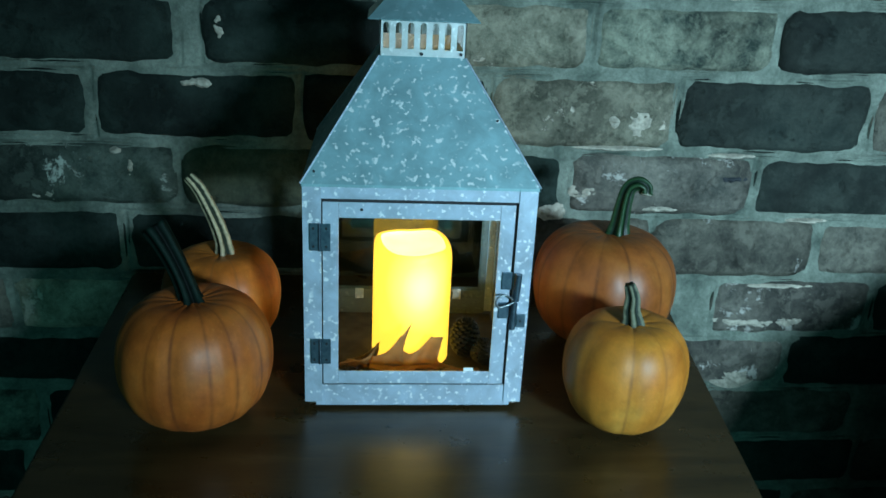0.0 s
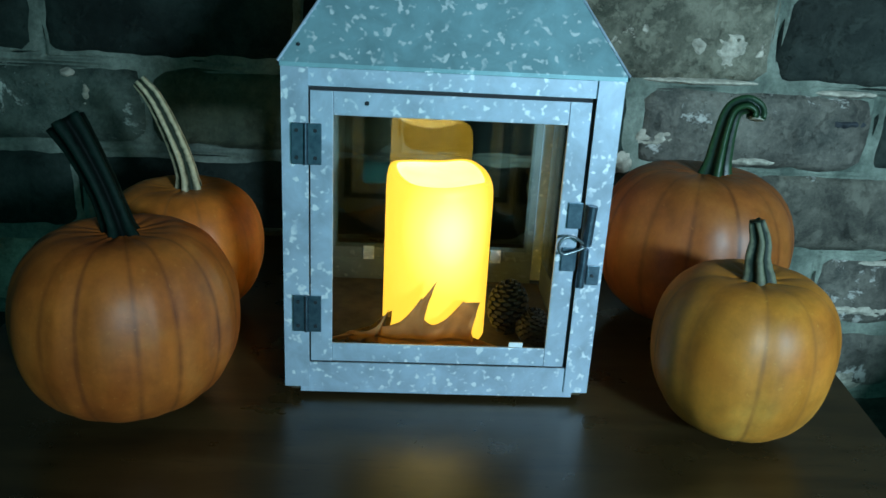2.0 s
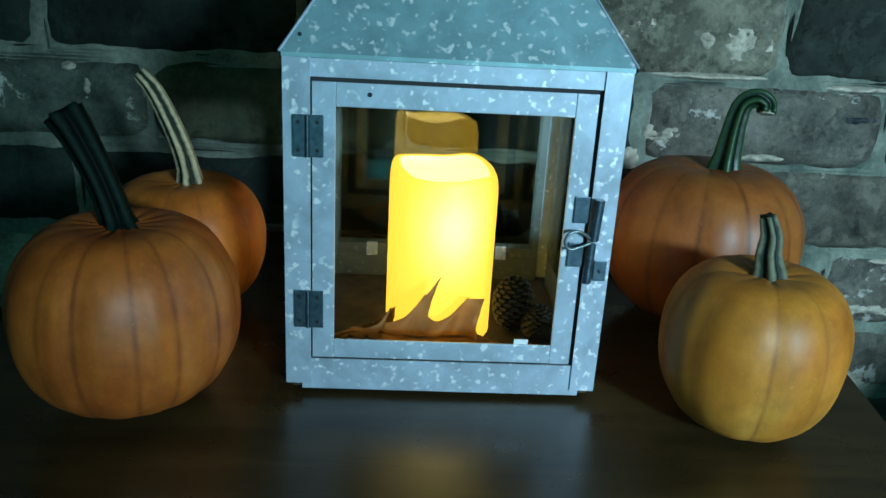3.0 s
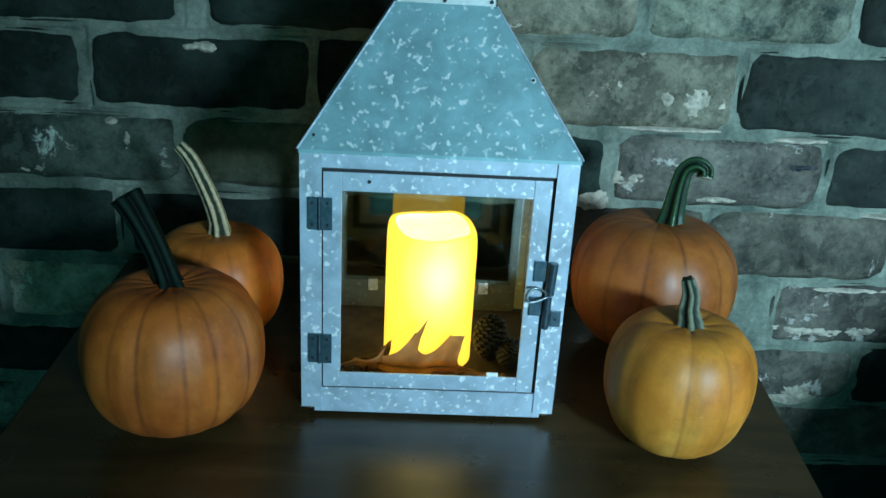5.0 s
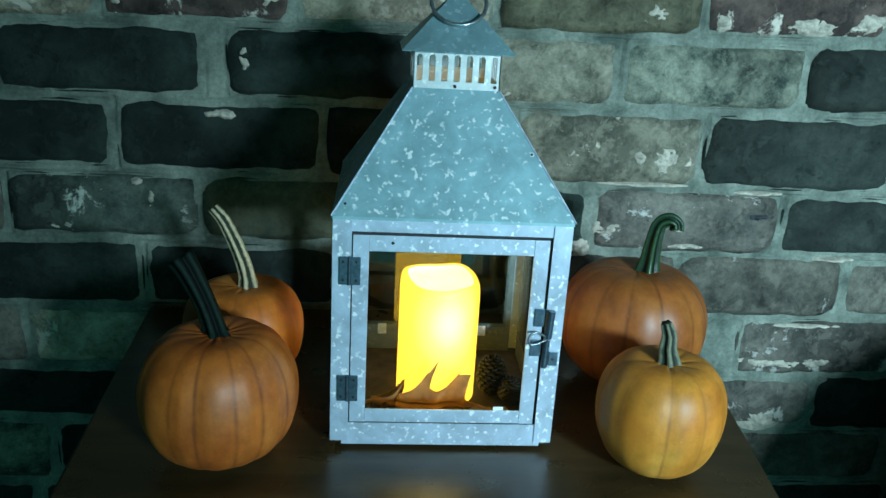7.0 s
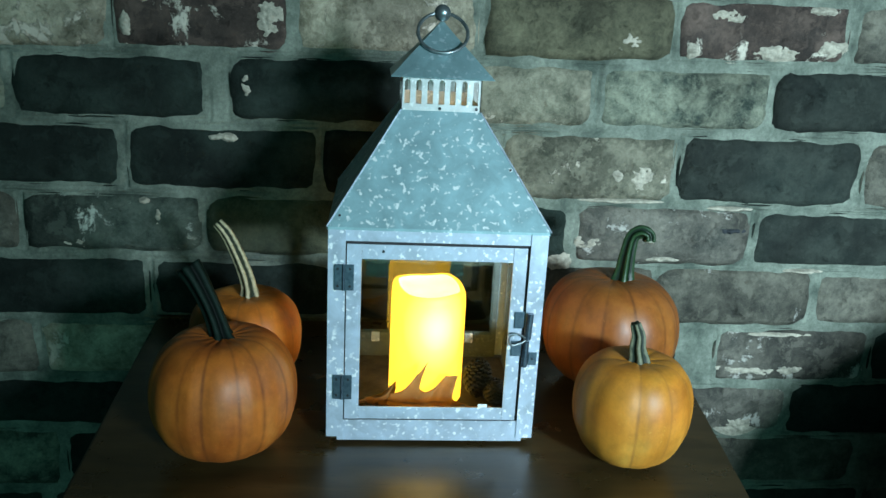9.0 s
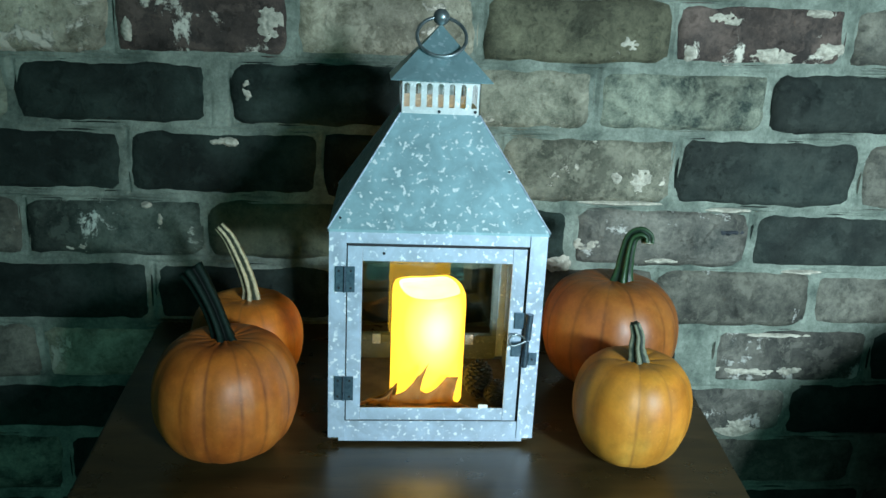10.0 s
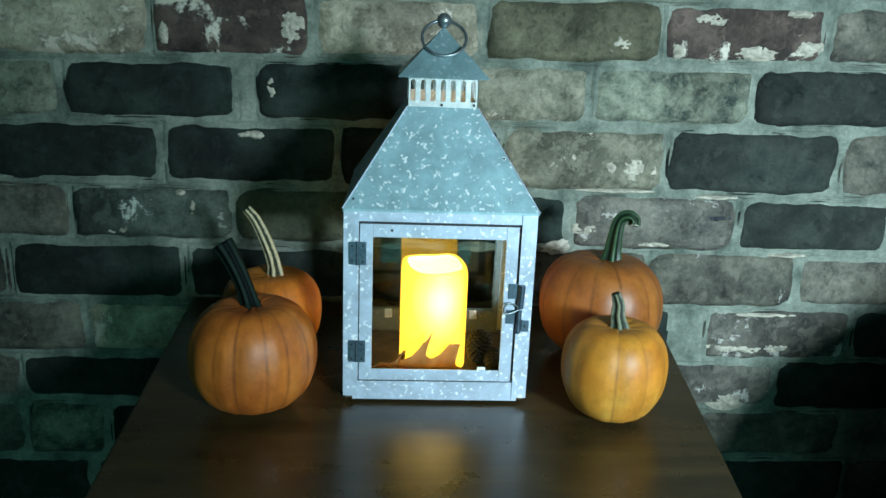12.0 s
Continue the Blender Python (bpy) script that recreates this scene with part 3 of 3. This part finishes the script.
# pale plate added to catch candlelight, shaped as the back roof sheet running on
bm = bmesh.new()
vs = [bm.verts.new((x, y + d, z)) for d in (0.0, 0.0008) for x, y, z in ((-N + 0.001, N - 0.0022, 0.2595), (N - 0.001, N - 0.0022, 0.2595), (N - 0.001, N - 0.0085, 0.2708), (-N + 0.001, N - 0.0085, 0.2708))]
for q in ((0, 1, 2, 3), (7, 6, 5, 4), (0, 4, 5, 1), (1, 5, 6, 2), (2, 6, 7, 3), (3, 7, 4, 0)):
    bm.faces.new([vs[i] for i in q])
part("neck_flange", bm, ZINC_LIT, lantern, "added pale plate that catches candlelight in the neck")
for x, z in ((-0.001, 0.2625), (0.0275, 0.263), (0.0295, 0.259)):
    part("neck_rivet", rod((x, -N - 0.0008, z), (x, -N + 0.0002, z), 0.0012, 12), DARK, lantern)

# cap
for k in range(4):
    bm = bmesh.new()
    c0, c1, tip = 0.0395, 0.0085, 0.321
    outer = [bm.verts.new(p) for p in ((-c0, -c0, 0.2865), (c0, -c0, 0.2865), (c1, -c1, tip - 0.002), (-c1, -c1, tip - 0.002))]
    inner = [bm.verts.new(p) for p in ((-c0, -c0 + 0.0004, 0.2858), (c0, -c0 + 0.0004, 0.2858), (c1, -c1 + 0.0008, tip - 0.004), (-c1, -c1 + 0.0008, tip - 0.004))]
    top = bm.verts.new((0, 0, tip + 0.0075))
    bm.faces.new(outer)
    bm.faces.new(inner[::-1])
    bm.faces.new((outer[3], outer[2], top))
    bm.faces.new((outer[1], outer[0], inner[0], inner[1]))
    part("cap_sheet", turned(bm, k), ZINC_PLAIN, lantern)
hip = [((W + 0.0012) * sx, (W + 0.0012) * sy, 0.1797, 0.0312 * sx, 0.0312 * sy, 0.2605) for sx in (-1, 1) for sy in (-1, 1)]
for x0, y0, z0, x1, y1, z1 in hip:
    part("roof_seam", rod((x0, y0, z0), (x1, y1, z1), 0.0007, 8), ZINC, lantern)
bm = rod((0, 0, 0.32), (0, 0, 0.332), 0.0016)
bmesh.ops.create_uvsphere(bm, u_segments=24, v_segments=16, radius=0.0066, matrix=Matrix.Translation((0, 0, 0.3335)))
part("ball_knob", bm, CHROME, lantern, "polished steel ball", smooth=True)
ring = [(0.0195 * math.sin(a), -0.0129 + 0.0129 * math.cos(a), 0.3189 + 0.0146 * math.cos(a)) for a in (2 * math.pi * i / 40 for i in range(40))]
part("carrying_ring", tube(ring, [0.0014] * 40, 10, closed=True), CHROME, lantern, "thin steel carrying ring", smooth=True)

# ---- candle, leaves and cones inside the lantern ----
FLOOR_Z = 0.7553
candle = thing("candle", (0.0, LANTERN_Y, FLOOR_Z), "glowing yellow pillar candle with a melted top", "candle")
R = 0.0325


def rim_height(a):
    """The melted rim: low in front and to one side, with a hump at the back."""
    turn = [0, 20, 35, 50, 90, 130, 175, 200, 230, 270, 310, 340, 360]
    drop = [8.7, 5.3, 3.0, 1.0, 5.0, 3.5, 0.2, 3.4, 7.0, 6.6, 5.4, 7.2, 8.7]
    spread = [-12, -6, 0, 6, 12]
    return 0.1072 - 0.0002 * sum(float(np.interp((math.degrees(a) + w) % 360, turn, drop)) for w in spread)


def candle_rings(profile):
    bm = bmesh.new()
    rings = []
    for inset, up in profile:
        ring = []
        for i in range(64):
            a = 2 * math.pi * i / 64
            z = rim_height(a) + up if up is not None else 0.0
            if inset > 0.2:
                z = rim_height(a) * 0.55 + 0.1022 * 0.45 + up
            rr = R * (1 - inset) * (1 + 0.008 * math.sin(3 * a))
            ring.append(bm.verts.new((rr * math.cos(a), rr * math.sin(a), z)))
        rings.append(ring)
    for a, c in zip(rings, rings[1:]):
        for i in range(64):
            bm.faces.new((a[i], a[(i + 1) % 64], c[(i + 1) % 64], c[i]))
    return bm, rings


bm, rings = candle_rings([(0.0, None), (0.0, -0.05), (0.0, -0.013), (0.008, -0.007), (0.025, -0.0032), (0.055, -0.0009), (0.095, 0.0), (0.14, 0.0), (0.18, -0.0006)])
bm.faces.new(rings[0][::-1])
part("wax_body", bm, WAX, candle, "translucent glowing wax", smooth=True)
bm, rings = candle_rings([(0.18, -0.0006), (0.21, -0.0018), (0.28, -0.003), (0.5, -0.0038), (0.75, -0.004)])
bm.faces.new(rings[-1])
part("melted_top", bm, WAX_TOP, candle, "bright hollow of melted wax", smooth=True)


def lobed_leaf(name, at, mat, label, outline, curl, low=-0.006):
    """A dry leaf: a curled strip between its lower edge and a lobed upper edge."""
    t = thing(name, at, label, "leaf", "dry leaves in the lantern")
    bm = bmesh.new()
    xs = np.linspace(outline[0][0], outline[-1][0], 150)
    top = []
    for x in xs:
        # hollow curves between the tips, as on an oak leaf
        k = min(max(sum(p[0] <= x for p in outline) - 1, 0), len(outline) - 2)
        (xa, za), (xb, zb) = outline[k], outline[k + 1]
        f = min(max((x - xa) / max(xb - xa, 1e-6), 0.0), 1.0)
        top.append(za + (zb - za) * (f ** 1.6 if zb > za else 1 - (1 - f) ** 1.6))
    cols = []
    for i, (x, h) in enumerate(zip(xs, top)):
        u = i / 149
        base = low * math.sin(math.pi * u)
        col = []
        for j in range(7):
            f = j / 6
            z = base + (h - base) * f
            lean = curl * (math.sin(f * 2.2) - 0.3) + 0.004 * math.sin(9 * u + 2 * f) + 0.0015 * math.sin(31 * u) + 0.0012 * math.sin(17 * u - 5 * f) + 0.007 * abs((x * 34 - f * 0.7) % 1 - 0.5)
            shift = 0.5 * max(0.0, h - 0.012) * f * f
            col.append(bm.verts.new((x + shift, lean, z)))
        cols.append(col)
    for a, c in zip(cols, cols[1:]):
        for j in range(6):
            bm.faces.new((a[j], c[j], c[j + 1], a[j + 1]))
    bmesh.ops.solidify(bm, geom=list(bm.faces), thickness=0.0005)
    part("blade", bm, mat, t, smooth=True)
    rib = [(x, -0.0025 + 0.004 * math.sin(9 * i / 11), 0.004 + 0.003 * math.sin(i / 3)) for i, x in enumerate(np.linspace(outline[0][0] - 0.006, outline[-1][0] - 0.01, 12))]
    part("midrib", tube(rib, [0.0008] * 12, 6), mat, t, smooth=True)
    return t


lobed_leaf("oak_leaf", (0, -0.238, 0.7625), LEAF, "curled brown dry oak leaf with pointed lobes",
           [(-0.058, 0.004), (-0.05, 0.009), (-0.04, 0.011), (-0.036, 0.013), (-0.0345, 0.025), (-0.0325, 0.014), (-0.026, 0.018), (-0.022, 0.026), (-0.0205, 0.034),
            (-0.0195, 0.032), (-0.0165, 0.044), (-0.0145, 0.034), (-0.012, 0.024), (-0.009, 0.016), (-0.004, 0.0145), (0.001, 0.017),
            (0.0065, 0.029), (0.009, 0.0275), (0.0165, 0.0285), (0.0195, 0.019), (0.0205, 0.01), (0.022, 0.006), (0.028, 0.005), (0.042, 0.003)], -0.006)
lobed_leaf("oak_leaf", Matrix.Translation((-0.004, -0.251, 0.7595)) @ pose(0, 0, 0, 50, 0, 4), LEAF, "brown dry leaf lying under the others",
           [(-0.052, 0.002), (-0.04, 0.008), (-0.03, 0.006), (-0.018, 0.012), (-0.006, 0.007), (0.008, 0.012), (0.02, 0.006), (0.036, 0.009), (0.05, 0.003)], -0.004, low=-0.002)
lobed_leaf("oak_leaf", Matrix.Translation((-0.034, -0.215, 0.7605)) @ pose(0, 0, 0, 25, 0, 40), LEAF_PALE, "pale tan dry leaf beside the candle",
           [(-0.022, 0.002), (-0.016, 0.014), (-0.012, 0.012), (-0.008, 0.022), (-0.002, 0.013), (0.006, 0.017), (0.014, 0.006), (0.02, 0.002)], -0.005, low=-0.002)


lobed_leaf("oak_leaf", Matrix.Translation((0.034, -0.24, 0.7585)) @ pose(0, 0, 0, 62, 0, -14), LEAF, "brown dry leaf lying flat before the cones",
           [(-0.03, 0.002), (-0.02, 0.01), (-0.012, 0.007), (-0.002, 0.015), (0.008, 0.008), (0.018, 0.011), (0.026, 0.002)], -0.003, low=-0.003)
lobed_leaf("oak_leaf", Matrix.Translation((-0.048, -0.236, 0.7585)) @ pose(0, 0, 0, 55, 0, 25), LEAF_PALE, "pale tan dry leaf lying near the door",
           [(-0.02, 0.002), (-0.014, 0.009), (-0.006, 0.007), (0.002, 0.013), (0.01, 0.006), (0.018, 0.002)], -0.003, low=-0.002)


def pine_cone(at, r, h, label, seed):
    t = thing("pine_cone", at, label, "pine cone", "pine cones in the lantern")
    rng = random.Random(seed)
    bm = bmesh.new()
    bmesh.ops.create_uvsphere(bm, u_segments=18, v_segments=12, radius=1, matrix=Matrix.Diagonal((r * 0.6, r * 0.6, h * 0.75, 1)))
    part("core", bm, CONE, t, smooth=True)
    bm = bmesh.new()
    count = 140
    for i in range(count):
        f = (i + 0.5) / count
        z = 1 - 2 * f
        a = i * 2.39996
        s = math.sqrt(max(0.0, 1 - z * z))
        c = Vector((r * 0.72 * s * math.cos(a), r * 0.72 * s * math.sin(a), h * 0.82 * z))
        out = Vector((s * math.cos(a), s * math.sin(a), z * 0.7 + 0.55)).normalized()
        m = Matrix.Translation(c) @ out.to_track_quat("Z", "Y").to_matrix().to_4x4() @ Matrix.Diagonal((1.0, 0.4, 1, 1))
        size = r * 0.2 * (0.6 + 0.5 * s)
        bmesh.ops.create_cone(bm, cap_ends=True, segments=7, radius1=size * 0.4, radius2=size, depth=r * 0.6, matrix=m)
    tagged(part("scales", bm, CONE_TIP, t), kind="stuff")
    return t


pine_cone((0.0465, -0.203, FLOOR_Z + 0.0185), 0.013, 0.018, "dark brown pine cone on the lantern floor", 1)
pine_cone((0.0615, -0.214, FLOOR_Z + 0.0108), 0.0112, 0.0108, "small dark brown pine cone on the lantern floor", 2)


# ---- unseen chair added in the lamp's way to shade the wall ----
def shade_chair(at):
    t = thing("shade_chair", at, "unseen dark upholstered chair added to shade the wall", "chair")
    bm = bmesh.new()
    edge = [(-0.32, 0.3)] + [(-0.32 + 0.32 * (1 - math.cos(a)), 0.655 + 0.27 * math.sin(a)) for a in (math.pi / 2 * i / 10 for i in range(11))]
    edge += [(-x, z) for x, z in edge[-2::-1]]
    f = [bm.verts.new((x, -0.045, z)) for x, z in edge]
    k = [bm.verts.new((x, 0.045, z)) for x, z in edge]
    bm.faces.new(f)
    bm.faces.new(k[::-1])
    for i in range(len(edge)):
        j = (i + 1) % len(edge)
        bm.faces.new((f[j], f[i], k[i], k[j]))
    bmesh.ops.bevel(bm, geom=list(bm.edges), offset=0.015, segments=2, affect="EDGES")
    part("backrest", bm, CLOTH, t)
    part("seat", box(-0.25, 0.25, -0.6, -0.05, 0.24, 0.44, 0.04), CLOTH, t)
    for x in (-0.32, 0.255):
        part("armrest", box(x, x + 0.065, -0.6, -0.05, 0.2, 0.56, 0.025), CLOTH, t)
    for x in (-0.28, 0.28):
        for y in (-0.56, -0.01):
            part("leg", box(x - 0.02, x + 0.02, y - 0.02, y + 0.02, 0.0, 0.3, 0.004), WOOD, t)
    return t


shade_chair((0.768, -0.5, 0))

# ---- the brick wall, brick by brick ----
wall = tagged(mesh_object("wall_north", box(-2.3, 2.3, 0.0075, 0.12, 0, 2.3), MORTAR), kind="structure", category="wall", label="old brick wall with rough grey mortar joints")

# the beds between courses: height at x = -0.41 and at x = 0.45
BEDS = [(1.245, 1.262), (1.173, 1.19), (1.101, 1.118), (1.029, 1.046), (0.959, 0.974), (0.886, 0.890), (0.816, 0.819), (0.741, 0.748), (0.671, 0.675), (0.607, 0.607), (0.529, 0.535), (0.457, 0.463), (0.385, 0.39)]
# each course: the joints between its bricks, and the kinds of brick
COURSES = [
    ((-0.62, -0.42, -0.22, -0.02, 0.18, 0.38, 0.58, 0.78), "bkbtbkb"),
    ((-0.72, -0.52, -0.32, -0.12, 0.08, 0.28, 0.48, 0.68), "kbtbkbb"),
    ((-0.7, -0.51, -0.318, -0.138, 0.056, 0.260, 0.454, 0.65), "bpwpywb"),
    ((-0.62, -0.419, -0.221, -0.205, -0.016, 0.184, 0.378, 0.57, 0.77), "mk-ktmcb"),
    # fourth brick is charcoal so that the lantern's shadow lies in its colour
    ((-0.71, -0.512, -0.312, -0.108, 0.083, 0.280, 0.494, 0.69), "bkkktcb"),
    ((-0.62, -0.421, -0.231, -0.03, 0.172, 0.377, 0.575, 0.77), "bdokvcb"),
    ((-0.7, -0.498, -0.29, -0.09, 0.09, 0.272, 0.462, 0.66), "bkkkbbb"),
    ((-0.61, -0.414, -0.21, -0.02, 0.17, 0.312, 0.355, 0.547, 0.75), "bpkkk-vk"),
    ((-0.7, -0.5, -0.3, -0.1, 0.09, 0.27, 0.459, 0.66), "bkkkkvk"),
    ((-0.71, -0.5, -0.4, -0.2, 0.0, 0.18, 0.36, 0.56), "bmkkkbb"),
    ((-0.62, -0.42, -0.22, -0.02, 0.18, 0.38, 0.58, 0.78), "kkbkbkb"),
    ((-0.71, -0.51, -0.31, -0.1, 0.1, 0.3, 0.5, 0.7), "kbkkbkb"),
]


def brick_mesh(w, h, slope, rng, deep=0.012):
    """An old brick: rounded, uneven edges and a rough face."""
    nx, nz = 14, 6
    seed = rng.uniform(0, 100)
    verts, faces = [], []
    corner = [rng.uniform(0.3, 1.0) for _ in range(4)]
    proud = rng.uniform(-0.0055, -0.003)
    for j in range(nz + 1):
        for i in range(nx + 1):
            u, v = 2 * i / nx - 1, 2 * j / nz - 1
            u = math.copysign(abs(u) ** 0.8, u)
            v = math.copysign(abs(v) ** 0.7, v)
            x, z = u * w / 2, v * h / 2
            c = corner[(u > 0) + 2 * (v > 0)]
            round_off = 0.0055 * c * abs(u) ** 12 * abs(v) ** 4
            x -= math.copysign(round_off, u)
            z -= math.copysign(round_off * 0.8, v)
            x += abs(u) ** 6 * 0.003 * noise.noise((seed, z * 60, 1))
            z += abs(v) ** 6 * 0.0028 * noise.noise((x * 38, seed, 2))
            edge = max(abs(u) ** 14, abs(v) ** 7)
            y = proud + 0.0065 * edge + 0.0016 * noise.noise((x * 45, seed, z * 45))
            verts.append((x, y, z + slope * x))
    rim = [i for i in range(nx + 1)] + [j * (nx + 1) + nx for j in range(1, nz + 1)] + [nz * (nx + 1) + i for i in range(nx - 1, -1, -1)] + [j * (nx + 1) for j in range(nz - 1, 0, -1)]
    for j in range(nz):
        for i in range(nx):
            k = j * (nx + 1) + i
            faces.append((k, k + 1, k + nx + 2, k + nx + 1))
    start = len(verts)
    verts += [(verts[k][0], deep, verts[k][2]) for k in rim]
    n = len(rim)
    faces += [(rim[(i + 1) % n], rim[i], start + i, start + (i + 1) % n) for i in range(n)]
    me = bpy.data.meshes.new("brick")
    me.from_pydata(verts, [], faces)
    for p in me.polygons:
        p.use_smooth = True
    return me


rng = random.Random(7)
laid = []
for (lo_l, lo_r), (hi_l, hi_r), (joints, kinds) in zip(BEDS[1:], BEDS, COURSES):
    for x0, x1, kind in zip(joints, joints[1:], kinds):
        if kind == "-":
            continue
        xm, f = (x0 + x1) / 2, ((x0 + x1) / 2 + 0.41) / 0.86
        low, high = lo_l + (lo_r - lo_l) * f, hi_l + (hi_r - hi_l) * f
        slope = ((lo_r - lo_l) + (hi_r - hi_l)) / 2 / 0.86
        w, h = x1 - x0 - rng.uniform(0.004, 0.008), high - low - rng.uniform(0.005, 0.009)
        laid.append((xm, (low + high) / 2, w, h, slope))
        me = brick_mesh(w, h, slope, rng)
        me.materials.append(BRICKS[kind])
        ob = new("brick", me)
        ob.location = (xm, 0, (low + high) / 2)
        ob.parent = wall

LIME = plain_material("lime_residue", (0.2, 0.19, 0.15), (0.52, 0.47, 0.38), 150, 0.92, 0.0004)


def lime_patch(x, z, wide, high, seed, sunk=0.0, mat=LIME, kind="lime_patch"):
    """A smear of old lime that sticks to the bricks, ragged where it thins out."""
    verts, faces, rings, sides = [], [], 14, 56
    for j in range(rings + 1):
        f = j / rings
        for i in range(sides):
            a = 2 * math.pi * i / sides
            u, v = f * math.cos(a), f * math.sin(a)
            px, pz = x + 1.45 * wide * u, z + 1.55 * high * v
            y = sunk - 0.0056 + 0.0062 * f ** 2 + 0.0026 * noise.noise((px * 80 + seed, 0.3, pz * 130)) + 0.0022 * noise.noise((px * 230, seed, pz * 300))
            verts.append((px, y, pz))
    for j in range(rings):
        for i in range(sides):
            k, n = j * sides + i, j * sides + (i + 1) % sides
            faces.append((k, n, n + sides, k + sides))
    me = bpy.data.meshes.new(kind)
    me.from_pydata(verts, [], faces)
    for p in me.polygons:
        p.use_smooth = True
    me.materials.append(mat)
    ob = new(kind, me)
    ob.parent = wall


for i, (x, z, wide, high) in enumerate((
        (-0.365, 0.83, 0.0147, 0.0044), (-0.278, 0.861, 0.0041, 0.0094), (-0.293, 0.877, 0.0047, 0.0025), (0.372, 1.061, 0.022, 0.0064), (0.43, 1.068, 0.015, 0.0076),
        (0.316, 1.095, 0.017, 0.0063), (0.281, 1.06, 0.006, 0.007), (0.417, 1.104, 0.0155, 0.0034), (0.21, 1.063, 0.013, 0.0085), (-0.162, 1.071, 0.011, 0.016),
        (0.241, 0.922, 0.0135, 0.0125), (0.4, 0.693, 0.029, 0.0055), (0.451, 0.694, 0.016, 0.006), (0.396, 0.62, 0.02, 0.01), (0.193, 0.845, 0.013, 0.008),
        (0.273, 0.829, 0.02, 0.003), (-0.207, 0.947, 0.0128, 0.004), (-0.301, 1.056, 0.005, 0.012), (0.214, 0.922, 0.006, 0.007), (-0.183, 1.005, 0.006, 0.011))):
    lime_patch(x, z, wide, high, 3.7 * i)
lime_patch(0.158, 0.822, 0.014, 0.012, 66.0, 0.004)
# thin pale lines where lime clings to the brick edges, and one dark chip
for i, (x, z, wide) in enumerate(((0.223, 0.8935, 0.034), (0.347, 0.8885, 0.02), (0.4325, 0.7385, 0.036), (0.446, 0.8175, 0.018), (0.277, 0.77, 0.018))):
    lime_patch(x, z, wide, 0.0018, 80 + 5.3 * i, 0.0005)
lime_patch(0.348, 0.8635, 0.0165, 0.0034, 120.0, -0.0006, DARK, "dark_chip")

# the mortar: trowelled nearly flush, cracked open here and there along the bricks
nx, nz = 720, 1180
gx, gz = np.meshgrid(np.linspace(-0.75, 0.85, nx), np.linspace(0.35, 1.3, nz))
gap, left_side = np.full(gx.shape, 1.0), np.zeros(gx.shape)
for xm, zm, w, h, slope in laid:
    away = np.maximum(np.abs(gx - xm) - w / 2, np.abs(gz - zm - slope * (gx - xm)) - h / 2)
    reach = np.where(away > -0.0004, np.abs(away - 0.0006), 1.0)
    left_side = np.where(reach < gap, gx - xm < 0.0015 - w / 2, left_side)
    gap = np.minimum(gap, reach)
lumps = np.array([noise.noise((x * 24, 0.0, z * 24)) + 0.5 * noise.noise((x * 75, 3.0, z * 75)) for x, z in zip(gx.flat, gz.flat)]).reshape(gx.shape)
cracks = np.array([noise.noise((x * 13, 9.0, z * 21)) for x, z in zip(gx.flat, gz.flat)]).reshape(gx.shape)
# cut deeper at left brick edges, to shape the shadow lines there
gy = 0.0008 + 0.0015 * lumps + 0.0062 * np.exp(-(gap / 0.0021) ** 2) * np.clip(0.22 + 0.35 * left_side + 1.4 * cracks, 0, 1)
gy[0, :] = gy[-1, :] = gy[:, 0] = gy[:, -1] = 0.0078
k = np.arange(nx * nz).reshape(nz, nx)
quads = np.stack([k[:-1, :-1], k[:-1, 1:], k[1:, 1:], k[1:, :-1]], -1).reshape(-1, 4)
me = bpy.data.meshes.new("mortar_bed")
me.from_pydata(np.stack([gx, gy, gz], -1).reshape(-1, 3).tolist(), [], quads.tolist())
me.polygons.foreach_set("use_smooth", np.ones(len(quads), dtype=bool))
me.materials.append(MORTAR)
ob = tagged(new("mortar_bed", me), "rough grey mortar, cracked along the bricks")
ob.parent = wall

# the rest of the wall, out of the lamp's reach, in one mesh
verts, faces = [], []
for j in range(32):
    z = 0.02 + 0.072 * j
    for i in range(-12, 12):
        x = 0.2 * i + (0.1 if j % 2 else 0)
        if -0.85 < x < 0.72 and 0.3 < z < 1.22 or x < -2.28 or x > 2.08:
            continue
        a = len(verts)
        for y, g in ((-0.001, 0.009), (0.012, 0.005)):
            verts += [(x + g, y, z + g), (x + 0.2 - g, y, z + g), (x + 0.2 - g, y, z + 0.072 - g), (x + g, y, z + 0.072 - g)]
        faces += [(a, a + 1, a + 2, a + 3)] + [(a + (k + 1) % 4, a + k, a + 4 + k, a + 4 + (k + 1) % 4) for k in range(4)]
me = bpy.data.meshes.new("brickwork")
me.from_pydata(verts, [], faces)
me.materials.append(BRICKS["b"])
ob = tagged(new("brickwork", me), kind="stuff")
ob.parent = wall
